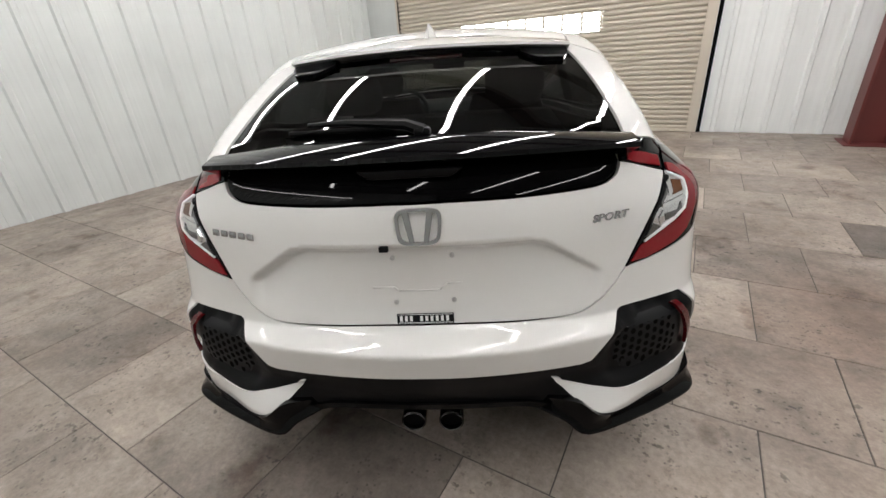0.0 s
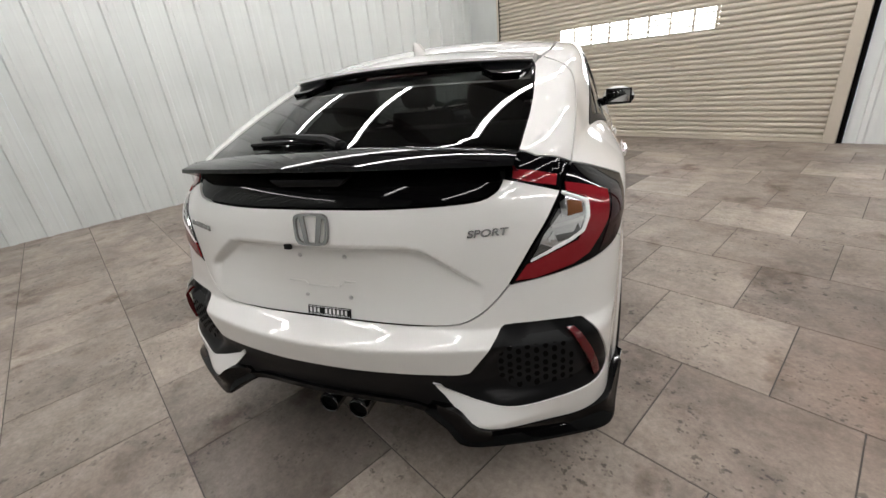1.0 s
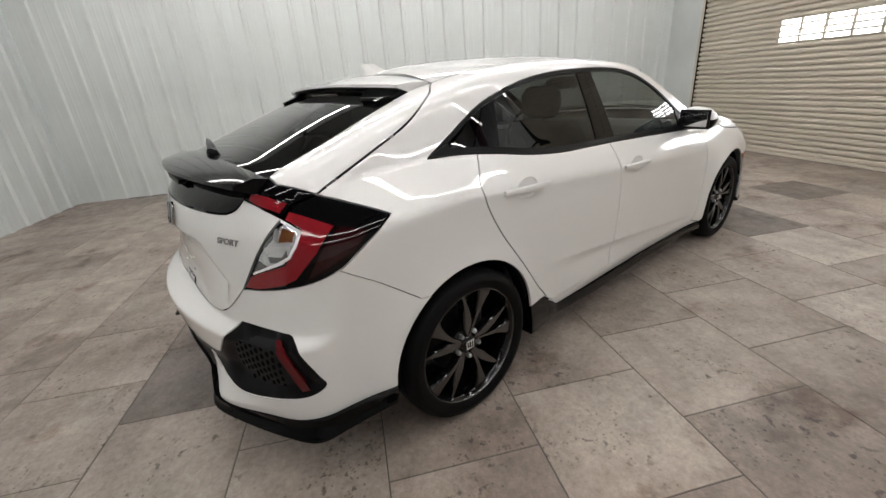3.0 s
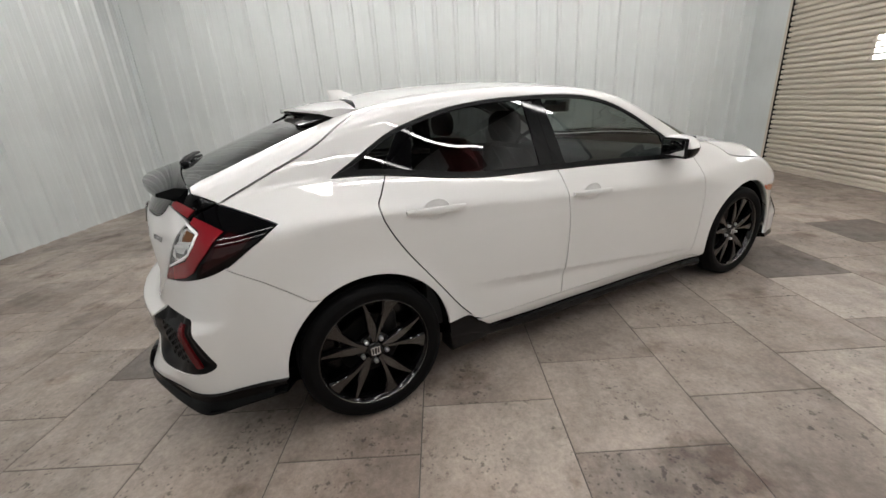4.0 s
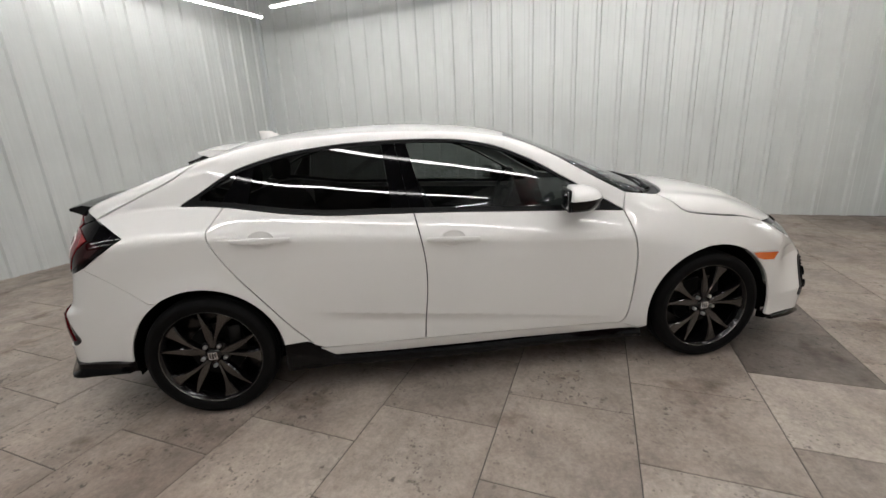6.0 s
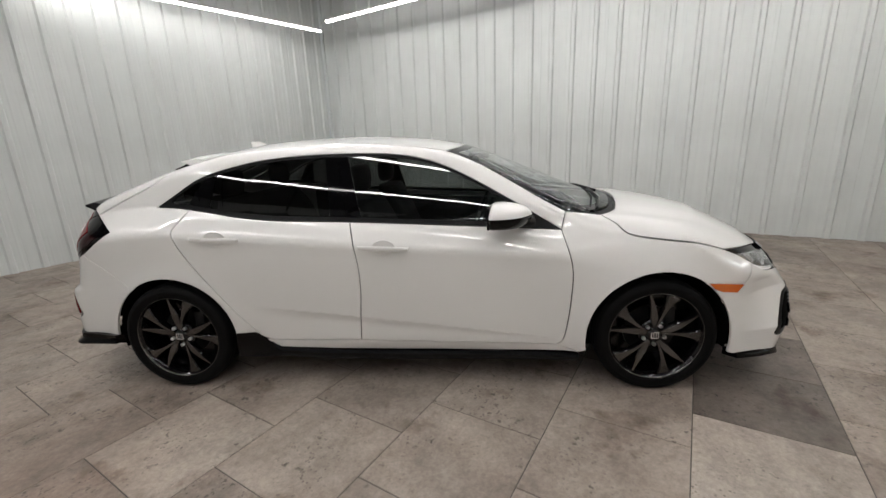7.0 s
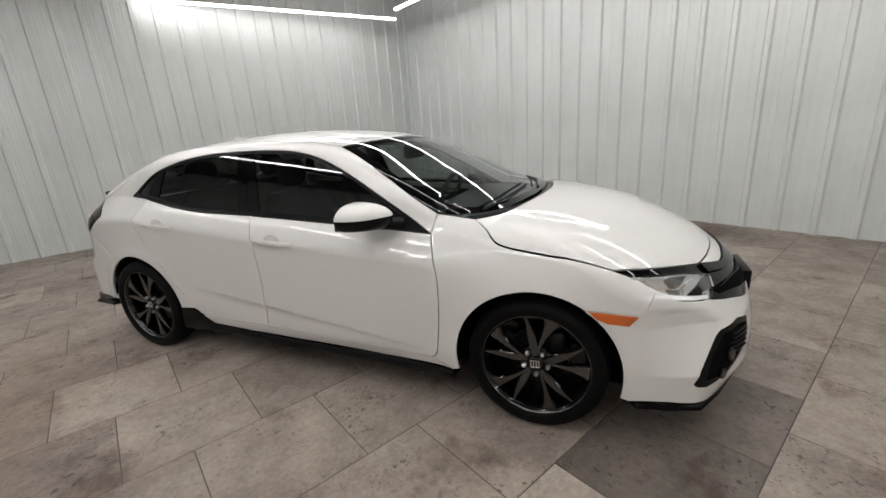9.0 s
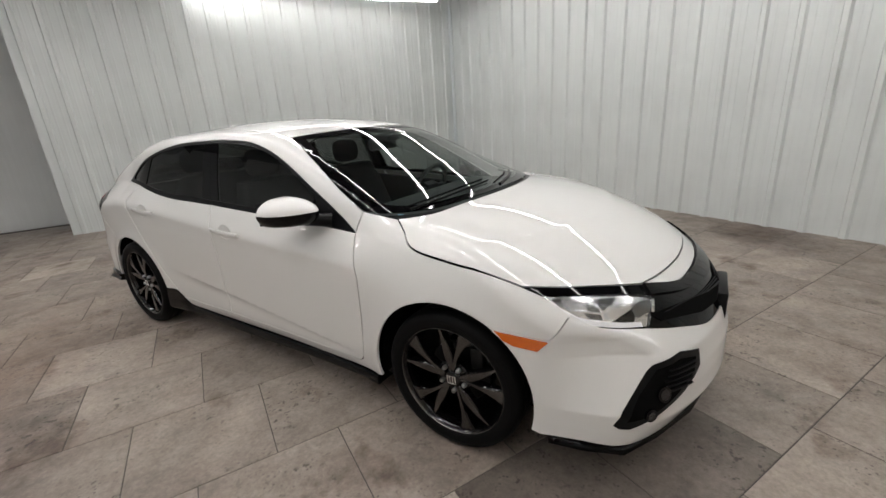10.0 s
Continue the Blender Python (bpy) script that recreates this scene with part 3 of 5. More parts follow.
def skin(loop, out, gap=0.003, off=0.0, thick=0.012, h=0.03, sink=None):
    """Vertices, faces and normals of a sheet of the body's skin inside a closed loop of points, seen against out."""
    out = np.asarray(out, float) / np.linalg.norm(out)
    e1 = np.cross((0, 0, 1) if abs(out[2]) < 0.9 else (0, 1, 0), out)
    e1 /= np.linalg.norm(e1)
    e2 = np.cross(out, e1)
    ring = []
    for a, b in zip(loop, loop[1:] + loop[:1]):
        a, b = np.asarray(a, float), np.asarray(b, float)
        d = np.linalg.norm(b - a)
        if d < 1e-4:
            continue
        for k in range(max(1, int(d / (h * 0.8)))):
            ring.append(a + (b - a) * k / max(1, int(d / (h * 0.8))))
    ring = snap(np.array(ring))
    flat = np.stack([ring @ e1, ring @ e2], -1)
    area = np.sum(flat[:, 0] * np.roll(flat[:, 1], -1) - np.roll(flat[:, 0], -1) * flat[:, 1])
    if area < 0:
        flat, ring = flat[::-1].copy(), ring[::-1].copy()
    ahead = np.roll(flat, -1, 0) - np.roll(flat, 1, 0)
    inward = np.stack([-ahead[:, 1], ahead[:, 0]], -1)
    inward /= np.maximum(np.linalg.norm(inward, axis=1, keepdims=True), 1e-9)
    flat = flat + inward * gap
    lo, hi = flat.min(0), flat.max(0)
    gx, gy = np.meshgrid(np.arange(lo[0], hi[0], h), np.arange(lo[1], hi[1], h))
    grid = np.stack([gx.ravel(), gy.ravel()], -1)
    grid = grid[inside_2d(flat, grid)]
    if len(grid):
        grid = grid[edge_gap(flat, grid) > h * 0.45]
    every = np.concatenate([flat, grid]) if len(grid) else flat
    n = len(flat)
    co, _, tris, *_ = delaunay_2d_cdt([Vector(v) for v in every], [], [list(range(n))], 1, 1e-6)
    co = np.array([tuple(v) for v in co])
    far = co[:, :1] * e1 + co[:, 1:] * e2
    depth = (ring @ out).max() + 0.12
    lifted = cast(far + out * depth, out, reach=1.4)
    bad = np.isnan(lifted[:, 0])
    if bad.any():
        near = np.linalg.norm(co[bad][:, None] - np.stack([ring @ e1, ring @ e2], -1)[None], axis=2).argmin(1)
        lifted[bad] = ring[near]
    nor = slope_at(lifted)
    lifted = lifted + nor * off
    if sink is not None:
        lifted = lifted + nor * sink(lifted)[:, None]
        t = np.array([tuple(f) for f in tris])
        cross = np.cross(lifted[t[:, 1]] - lifted[t[:, 0]], lifted[t[:, 2]] - lifted[t[:, 0]])
        nor = np.zeros_like(lifted)
        for i in range(3):
            np.add.at(nor, t[:, i], cross)
        nor /= np.maximum(np.linalg.norm(nor, axis=1, keepdims=True), 1e-12)
    verts = list(lifted)
    norms = list(nor)
    faces = [tuple(f) for f in tris]
    # the turned-in rim
    uses = {}
    for f in faces:
        for a, b in zip(f, f[1:] + f[:1]):
            uses[(a, b)] = uses.get((a, b), 0) + 1
    for (a, b) in list(uses):
        if (b, a) not in uses:
            k = len(verts)
            side = np.cross(lifted[b] - lifted[a], nor[a])
            side = side / max(np.linalg.norm(side), 1e-9)
            verts += [lifted[a], lifted[b], lifted[b] - nor[b] * thick, lifted[a] - nor[a] * thick]
            norms += [side] * 4
            faces.append((k + 1, k, k + 3, k + 2))
    return np.array(verts), faces, np.array(norms)


def sheet(name, data, material, parent, label="", flip=False):
    v, f, n = data
    if flip:
        v, n = v * (-1, 1, 1), n * (-1, 1, 1)
        f = [q[::-1] for q in f]
    me = bpy.data.meshes.new(name)
    me.from_pydata(v.tolist(), [], f)
    me.shade_smooth()
    me.normals_split_custom_set_from_vertices(n.tolist())
    me.materials.append(material)
    ob = new(name, me)
    ob.parent = parent
    return tagged(ob, label)


def pair(name, loop, out, material, parent, label="", **how):
    """The same piece on the right and on the left."""
    data = skin(loop, out, **how)
    return sheet(name, data, material, parent, label), sheet(name, data, material, parent, label, True)


def middle(name, half, out, material, parent, label="", **how):
    """A piece across the middle: half its outline, from the front of the middle line to its back, on the right."""
    return sheet(name, skin(list(half) + mirrored(half)[::-1], out, **how), material, parent, label)

# ---- outlines shared by the car's panels ----
def A(*rows):
    return [np.array(r, float) for r in rows]


win_top = spl([(-0.053, 1.066), (0.07, 1.137), (0.2, 1.212), (0.33, 1.254), (0.52, 1.295), (0.69, 1.313), (0.93, 1.321), (1.15, 1.319), (1.39, 1.297), (1.53, 1.26), (1.685, 1.193), (1.85, 1.10), (1.99, 1.02), (2.189, 0.899)], 0.03)
win_low = spl([(-0.053, 1.066), (0.1, 1.060), (0.25, 1.04), (0.44, 1.008), (0.645, 0.985), (0.86, 0.975), (1.06, 0.966), (1.33, 0.952), (1.64, 0.934), (1.92, 0.917), (2.189, 0.899)], 0.03)


def low_line(y0, y1, up=0.0, n=14):
    return [at_side(y, float(win_low(y)) + up) for y in np.linspace(y0, y1, n)]


def top_line(y0, y1, down=0.0, n=18):
    return [at_side(y, float(win_top(y)) - down) for y in np.linspace(y0, y1, n)]


rear_cut = curve(sides((0.156, 1.052), (0.118, 0.995), (0.090, 0.948), (0.115, 0.862), (0.19, 0.735), (0.292, 0.598), (0.40, 0.451), (0.47, 0.368), (0.51, 0.328), (0.575, 0.300)))
b_cut = curve(sides((1.063, 0.966), (1.084, 0.866), (1.105, 0.72), (1.105, 0.57), (1.088, 0.402), (1.080, 0.288)))
front_cut = curve(sides((2.189, 0.899), (2.215, 0.81), (2.24, 0.69), (2.236, 0.523), (2.221, 0.38), (2.204, 0.30), (2.172, 0.268)))
door_low = sides((0.575, 0.300), (0.75, 0.293), (1.08, 0.288), (1.38, 0.282), (1.72, 0.274), (2.172, 0.268))
gate_gap = curve(snap(np.array(A((0.53, 0.138, 1.30), (0.622, 0.043, 1.25), (0.656, -0.09, 1.18), (0.672, -0.25, 1.112), (0.682, -0.40, 1.05), (0.685, -0.46, 1.028)))))
screen_edge = curve(snap(np.array(A((0.54, 1.583, 1.308), (0.632, 1.866, 1.187), (0.682, 2.05, 1.08), (0.714, 2.215, 0.99)))))
hood_cut = curve(snap(np.array(A((0.70, 2.400, 0.965), (0.742, 2.463, 0.922), (0.788, 2.533, 0.870), (0.806, 2.72, 0.842), (0.803, 2.82, 0.830), (0.797, 2.91, 0.813), (0.786, 3.0, 0.79)))))
ditch = [at_top(0.552, y) for y in np.linspace(0.25, 1.50, 10)]
lamp_top = A((0.685, -0.46, 1.028), (0.755, -0.38, 1.0), (0.823, -0.288, 0.957))
lamp_out = curve(A((0.823, -0.288, 0.957), (0.843, -0.402, 0.875), (0.820, -0.493, 0.819), (0.772, -0.57, 0.789), (0.660, -0.648, 0.760), (0.548, -0.700, 0.744)))
lamp_in = A((0.548, -0.700, 0.744), (0.610, -0.650, 0.860), (0.664, -0.562, 0.972), (0.668, -0.53, 1.0), (0.685, -0.46, 1.028))
bump_cut = sides((-0.228, 0.632), (-0.374, 0.745), (-0.487, 0.820))
ARCH_R, ARCH_F, AXLE_F = 0.362, 0.370, 2.690

SIDEUP = (1, 0, 0.55)
# whole side: cant rail, pillars and rear quarter in one pressing
lamp_cut_side = lamp_out[:20]
for i, p in enumerate(lamp_out):
    if p[1] < -0.487:
        lamp_cut_side = lamp_out[:i]
        break
pair("side_panel", [at_top(0.53, 0.138)] + ditch + screen_edge + [at_side(2.189, 0.899)] + top_line(2.17, -0.045, 0.0, 40) + low_line(-0.053, 0.15) + rear_cut
     + sides((0.47, 0.345), (0.362, 0.345)) + arch(0.0, ARCH_R, 4, 121) + bump_cut + lamp_cut_side[::-1] + lamp_top[::-1] + gate_gap[::-1],
     SIDEUP, WHITE, CAR, "white body side with rear quarter and roof rail", gap=0.003, h=0.015)
fd = pair("front_door", b_cut[::-1] + low_line(1.063, 2.189)[1:] + front_cut[1:] + door_low[:1:-1], SIDE, WHITE, CAR, "white front door", h=0.010)
rd = pair("rear_door", rear_cut + door_low[1:3] + b_cut[::-1][1:] + low_line(1.063, 0.156)[1:], SIDE, WHITE, CAR, "white rear door", h=0.010)
pair("fender", [at_side(2.189, 0.899)] + [screen_edge[-1]] + hood_cut + A((0.775, 3.066, 0.765), (0.745, 3.15, 0.688), (0.80, 3.10, 0.610)) + sides((3.0, 0.619), (2.909, 0.624))
     + arch(AXLE_F, ARCH_F, 55, 192) + sides((2.292, 0.225), (2.172, 0.262)) + front_cut[::-1], SIDEUP, WHITE, CAR, "white front fender", h=0.014)
pair("rocker", door_low + sides((2.29, 0.222), (1.9, 0.216), (1.3, 0.216), (0.92, 0.225), (0.60, 0.245), (0.53, 0.30)), SIDE, WHITE, CAR, "white sill strip under the doors", h=0.03, off=-0.002)


def hood_front(n=10):
    return curve(snap(np.array(A((0.477, 3.344, 0.737), (0.355, 3.395, 0.744), (0.17, 3.440, 0.752), (0.0, 3.452, 0.755)))))


lamp_edge = curve(snap(np.array(A((0.786, 3.0, 0.79), (0.703, 3.123, 0.778), (0.583, 3.25, 0.757), (0.477, 3.344, 0.737)))))
hood_rear = curve(snap(np.array(A((0.0, 2.635, 1.0), (0.22, 2.612, 0.995), (0.54, 2.525, 0.975), (0.66, 2.448, 0.97), (0.70, 2.400, 0.965)))))
middle("hood", hood_rear + hood_cut[1:] + lamp_edge[1:] + hood_front()[1:], TOPWARD, WHITE, CAR, "white bonnet", h=0.02)
nose_low = curve(snap(np.array(A((0.477, 3.344, 0.737), (0.322, 3.452, 0.708), (0.16, 3.49, 0.71), (0.0, 3.502, 0.712)))))
middle("nose_panel", hood_front()[::-1] + nose_low[1:-1] + nose_low[-1:], (0, 0.5, 1), WHITE, CAR, "white panel ahead of the bonnet", h=0.025)
middle("roof", [at_top(0, 1.685)] + curve(A(at_top(0.0, 1.685), at_top(0.28, 1.66), (0.54, 1.583, 1.308)))[1:] + ditch[::-1] + [at_top(0.53, 0.138), at_top(0.3, 0.19), at_top(0.0, 0.20)], TOPWARD, WHITE, CAR, "white roof", h=0.035)

# ---- glass ----
base_corner = snap(np.array(A((0.714, 2.215, 0.99), (0.68, 2.345, 0.985), (0.50, 2.495, 0.984), (0.22, 2.575, 0.99), (0.0, 2.592, 1.0))))
screen = middle("windscreen", curve(A(at_top(0.0, 1.685), at_top(0.28, 1.66), (0.54, 1.583, 1.308))) + screen_edge[1:] + curve(base_corner)[1:], (0, 0.6, 1), SCREEN, CAR, "clear windscreen with a black edge band", h=0.04, off=-0.002, thick=0.006)
middle("cowl", curve(base_corner)[::-1] + [screen_edge[-1]] + hood_rear[::-1], TOPWARD, SATIN, CAR, "black plastic cowl under the windscreen", h=0.03, off=-0.014)
band_in = curve(A(at_top(0.0, 1.74), at_top(0.28, 1.715), at_top(0.50, 1.65))) + [at_top(0.59, 1.87), at_top(0.64, 2.05)] + curve(A(at_top(0.662, 2.19), at_top(0.63, 2.32), at_top(0.47, 2.45), at_top(0.2, 2.53), at_top(0.0, 2.545)))
band_out = curve(A(at_top(0.0, 1.690), at_top(0.28, 1.665), at_top(0.536, 1.59))) + screen_edge[1:-1] + curve(base_corner)
pair("edge_band", band_out + band_in[::-1], (0, 0.6, 1), BLACK, screen, "black ceramic edge band", h=0.04, off=-0.001, gap=0.001, thick=0.003)


def window_piece(name, b0, t0, b1, t1, material, parent, label, inset=0.016, **how):
    return pair(name, low_line(b0, b1, 0.025) + top_line(t1, t0, inset), SIDE, material, parent, label, h=0.018, **how)


glass_how = dict(off=-0.004, thick=0.004, gap=0.001)
outer = top_line(-0.045, 2.185, 0.0, 50) + low_line(2.175, -0.045, 0.0, 40)
inner = top_line(0.045, 2.06, 0.016, 50) + low_line(2.03, 0.045, 0.025, 40)
pair("window_trim", outer + [outer[0]] + [inner[0]] + inner[::-1], SIDE, SATIN, CAR, "satin black window surround", gap=0.0008, off=0.002, thick=0.012, h=0.03)
window_piece("quarter_window", 0.055, 0.065, 0.150, 0.240, TINT, CAR, "dark tinted quarter glass", **glass_how)
window_piece("window_divider", 0.150, 0.240, 0.275, 0.312, BLACK, CAR, "gloss black divider", off=-0.001, thick=0.01, gap=0.0006)
for door, b0, t0, b1, t1, m in ((rd, 0.275, 0.312, 0.955, 0.925, TINT), (fd, 1.125, 1.05, 1.95, 1.90, FRONT_TINT)):
    panes = window_piece("window", b0, t0, b1, t1, m, CAR, "dark tinted side glass" if m is TINT else "lightly tinted side glass", **glass_how)
    for p, d in zip(panes, door):
        p.parent = d
window_piece("pillar_trim", 0.955, 0.925, 1.045, 0.992, BLACK, CAR, "gloss black pillar cover", off=-0.001, thick=0.01, gap=0.0008)
window_piece("pillar_trim", 1.045, 0.992, 1.125, 1.05, BLACK, CAR, "gloss black pillar cover", off=-0.001, thick=0.01, gap=0.0008)
window_piece("mirror_sail", 1.95, 1.90, 2.05, 2.06, SATIN, CAR, "black triangle behind the mirror", off=0.0, thick=0.01, gap=0.0006)

# ---- tail ----
gate_low = curve(A(at_back(0.0, 0.627), at_back(0.25, 0.629), at_back(0.40, 0.636), at_back(0.465, 0.660), (0.512, -0.725, 0.700), (0.548, -0.700, 0.744)))
gate_side = A((0.610, -0.650, 0.860), (0.664, -0.562, 0.972))
garnish_low = curve(A(at_back(0.525, 1.022), at_back(0.505, 0.99), at_back(0.44, 0.974), at_back(0.24, 0.972), at_back(0.0, 0.974)))


def plate_well(p):
    x, z = np.abs(p[:, 0]), p[:, 2]
    top = np.interp(x, [0, 0.29, 0.33, 0.45, 0.5], [0.866, 0.862, 0.853, 0.772, 0.74])
    return -0.026 * np.clip((top - z) / 0.008, 0, 1) * np.clip((z - 0.66) / 0.16, 0, 1) ** 0.8 * np.clip((0.48 - x) / 0.03, 0, 1)


gate = middle("tailgate", gate_low + gate_side + A(at_back(0.572, 1.008)) + garnish_low, (0.0, -1, 0.1), WHITE, CAR, "white tailgate with an empty plate recess", h=0.0085, gap=0.0045, sink=plate_well)
middle("gate_garnish", [at_back(0.0, 1.062), at_back(0.3, 1.058), at_back(0.515, 1.048)] + garnish_low, (0, -1, 0.3), LIP_BLACK, gate, "gloss black lower tailgate glass", h=0.03, off=-0.003)
pair("gate_flank", [at_top(0.512, 0.045)] + curve(snap(np.array(A((0.515, 0.04, 1.278), (0.538, -0.16, 1.215), (0.55, -0.34, 1.15), (0.552, -0.545, 1.08)))))[1:] + A((0.60, -0.545, 1.063)) + gate_gap[::-1], (0.5, -0.4, 1), WHITE, gate, "white tailgate frame beside the glass", h=0.03, gap=0.0035)
middle("rear_window", [at_top(0.0, 0.05), at_top(0.3, 0.05)] + curve(snap(np.array(A((0.515, 0.04, 1.278), (0.538, -0.16, 1.215), (0.55, -0.34, 1.15), (0.552, -0.545, 1.08))))) + [at_top(0.4, -0.590), at_top(0.2, -0.622), at_top(0.0, -0.632)], (0, -0.4, 1), TINT, gate, "dark tinted rear window", h=0.04, off=-0.004, thick=0.005)

lamp_dir = (0.65, -0.7, 0.25)
lamp = pair("tail_light", lamp_top + lamp_out[1:] + lamp_in[1:], lamp_dir, BLACK, CAR, "red and clear tail light in a gloss black case", h=0.02, gap=0.003)
red_loop = A((0.672, -0.545, 0.99), (0.780, -0.462, 0.950), (0.783, -0.530, 0.880), (0.742, -0.590, 0.805), (0.705, -0.620, 0.782), (0.610, -0.668, 0.757), (0.562, -0.692, 0.757), (0.588, -0.672, 0.797), (0.710, -0.598, 0.846), (0.728, -0.558, 0.910), (0.720, -0.537, 0.944), (0.672, -0.558, 0.965))
clear_loop = A((0.676, -0.562, 0.960), (0.717, -0.540, 0.940), (0.724, -0.562, 0.905), (0.706, -0.602, 0.848), (0.600, -0.664, 0.803), (0.625, -0.640, 0.868))
side_red = A((0.787, -0.450, 0.946), (0.832, -0.375, 0.928), (0.834, -0.425, 0.876), (0.805, -0.510, 0.835), (0.768, -0.568, 0.803), (0.789, -0.525, 0.880))
for k, one in enumerate(lamp):
    for nm, lp, mt, off, lb in (("red_lens", red_loop, RED_LENS, 0.004, "red C-shaped lens"), ("clear_lens", clear_loop, SILVER, 0.002, "clear lens with silver reflectors"), ("side_lens", side_red, RED_DARK, 0.002, "dark red side lens")):
        sheet(nm, skin(lp, lamp_dir, gap=0.001, off=off, thick=0.006, h=0.015), mt, one, lb, k == 1)
    for lp, mt, off, lb in ((A((0.641, -0.624, 0.894), (0.717, -0.572, 0.902), (0.719, -0.574, 0.892), (0.644, -0.625, 0.885)), CHROME, 0.007, "chrome bar"),
                            (A((0.728, -0.538, 0.936), (0.733, -0.560, 0.898), (0.722, -0.583, 0.865), (0.687, -0.613, 0.842), (0.598, -0.667, 0.803), (0.600, -0.664, 0.812), (0.680, -0.615, 0.849), (0.716, -0.585, 0.871), (0.724, -0.566, 0.900), (0.720, -0.546, 0.934)), PLAIN_WHITE, 0.006, "pale inner edge"),
                            (A((0.662, -0.567, 0.969), (0.725, -0.538, 0.939), (0.729, -0.543, 0.928), (0.722, -0.549, 0.928), (0.718, -0.548, 0.935), (0.663, -0.571, 0.961)), PLAIN_WHITE, 0.006, "pale inner edge"),
                            (A((0.677, -0.572, 0.945), (0.712, -0.552, 0.936), (0.715, -0.566, 0.910), (0.680, -0.593, 0.908)), AMBER_DARK, 0.004, "amber reflector"),
                            (A((0.655, -0.625, 0.866), (0.698, -0.598, 0.868), (0.706, -0.585, 0.886), (0.712, -0.588, 0.869), (0.686, -0.611, 0.852), (0.662, -0.626, 0.848)), SMOKE, 0.004, "dark reflector facet"),
                            (A((0.598, -0.667, 0.809), (0.621, -0.647, 0.849), (0.649, -0.636, 0.835), (0.637, -0.645, 0.821)), SMOKE, 0.004, "dark reflector facet"),
                            (A((0.634, -0.618, 0.884), (0.652, -0.613, 0.904), (0.668, -0.596, 0.925), (0.660, -0.600, 0.932), (0.640, -0.62, 0.90)), SMOKE, 0.004, "dark reflector facet"),
                            (A((0.658, -0.589, 0.942), (0.671, -0.574, 0.950), (0.678, -0.591, 0.914), (0.665, -0.603, 0.909)), CHROME, 0.005, "bright reflector facet"),
                            (A((0.636, -0.636, 0.859), (0.648, -0.625, 0.878), (0.655, -0.630, 0.852), (0.642, -0.638, 0.842)), CHROME, 0.005, "bright reflector facet")):
        sheet("lamp_facet", skin(lp, lamp_dir, gap=0.0003, off=off, thick=0.006, h=0.012), mt, one, lb, k == 1)
gate_lamp_loop = A((0.528, -0.602, 1.045), (0.600, -0.560, 1.028), (0.660, -0.530, 1.010), (0.660, -0.565, 0.976), (0.572, -0.61, 1.006), (0.530, -0.62, 1.020))
gate_lamp = pair("gate_lamp", gate_lamp_loop, lamp_dir, BLACK, CAR, "red lamp strip on the tailgate", h=0.02, gap=0.001)
cap_loop = A((0.50, -0.625, 1.055), (0.555, -0.545, 1.078), (0.600, -0.545, 1.063), (0.684, -0.462, 1.028), (0.664, -0.528, 1.010), (0.528, -0.602, 1.045))
pair("spoiler_end", cap_loop, (0.4, -0.6, 0.8), BLACK, CAR, "gloss black spoiler end", h=0.02, gap=0.001)
for k, one in enumerate(gate_lamp):
    one.parent = gate
    sheet("red_lens", skin(A((0.545, -0.600, 1.038), (0.600, -0.566, 1.024), (0.650, -0.538, 1.008), (0.650, -0.566, 0.983), (0.578, -0.608, 1.008), (0.545, -0.615, 1.018)), lamp_dir, gap=0.001, off=0.003, thick=0.005, h=0.015), RED_LENS, one, "red lens", k == 1)

bump_dir = (0.6, -0.8, 0.0)
arm_low = A((0.0, -0.886, 0.506), (0.25, -0.868, 0.504), (0.425, -0.83, 0.504), (0.455, -0.825, 0.512))
pocket_top = curve(A((0.455, -0.825, 0.512), (0.497, -0.80, 0.575), (0.530, -0.745, 0.632), (0.56, -0.73, 0.640))) + curve(A((0.70, -0.66, 0.636), (0.742, -0.643, 0.630), (0.769, -0.630, 0.575), (0.797, -0.604, 0.500), (0.813, -0.592, 0.458), (0.792, -0.637, 0.428), (0.725, -0.712, 0.414)))
pocket_low = curve(A((0.725, -0.712, 0.414), (0.62, -0.755, 0.398), (0.54, -0.787, 0.400), (0.475, -0.81, 0.424), (0.41, -0.83, 0.449), (0.348, -0.842, 0.467)))
hook_low = A((0.348, -0.842, 0.467), (0.42, -0.85, 0.40)) + curve(A((0.484, -0.856, 0.357), (0.60, -0.78, 0.333), (0.72, -0.70, 0.329), (0.796, -0.637, 0.334), (0.83, -0.53, 0.340), (0.856, -0.372, 0.336)))
lamp_under = [p for p in lamp_out if p[1] <= -0.487]
half_bump = gate_low[:1] + gate_low[1:] + lamp_under[::-1][1:] + bump_cut[::-1] + arch(0.0, ARCH_R, 121, 177) + hook_low[::-1] + pocket_low[::-1][1:] + pocket_top[::-1][1:] + arm_low[::-1][1:] + [at_back(0.0, z) for z in np.linspace(0.515, 0.623, 16)]
pair("rear_bumper", half_bump, bump_dir, WHITE, CAR, "white rear bumper half with a deep black side pocket", gap=0.0, h=0.0095)
pocket_edge = np.array(pocket_top + pocket_low)


def pocket_dish(p):
    near = np.linalg.norm(p[:, None] - pocket_edge[None], axis=2).min(1)
    return -0.018 * np.clip((near - 0.014) / 0.03, 0, 1) * np.clip((p[:, 0] - 0.46) / 0.06, 0, 1)


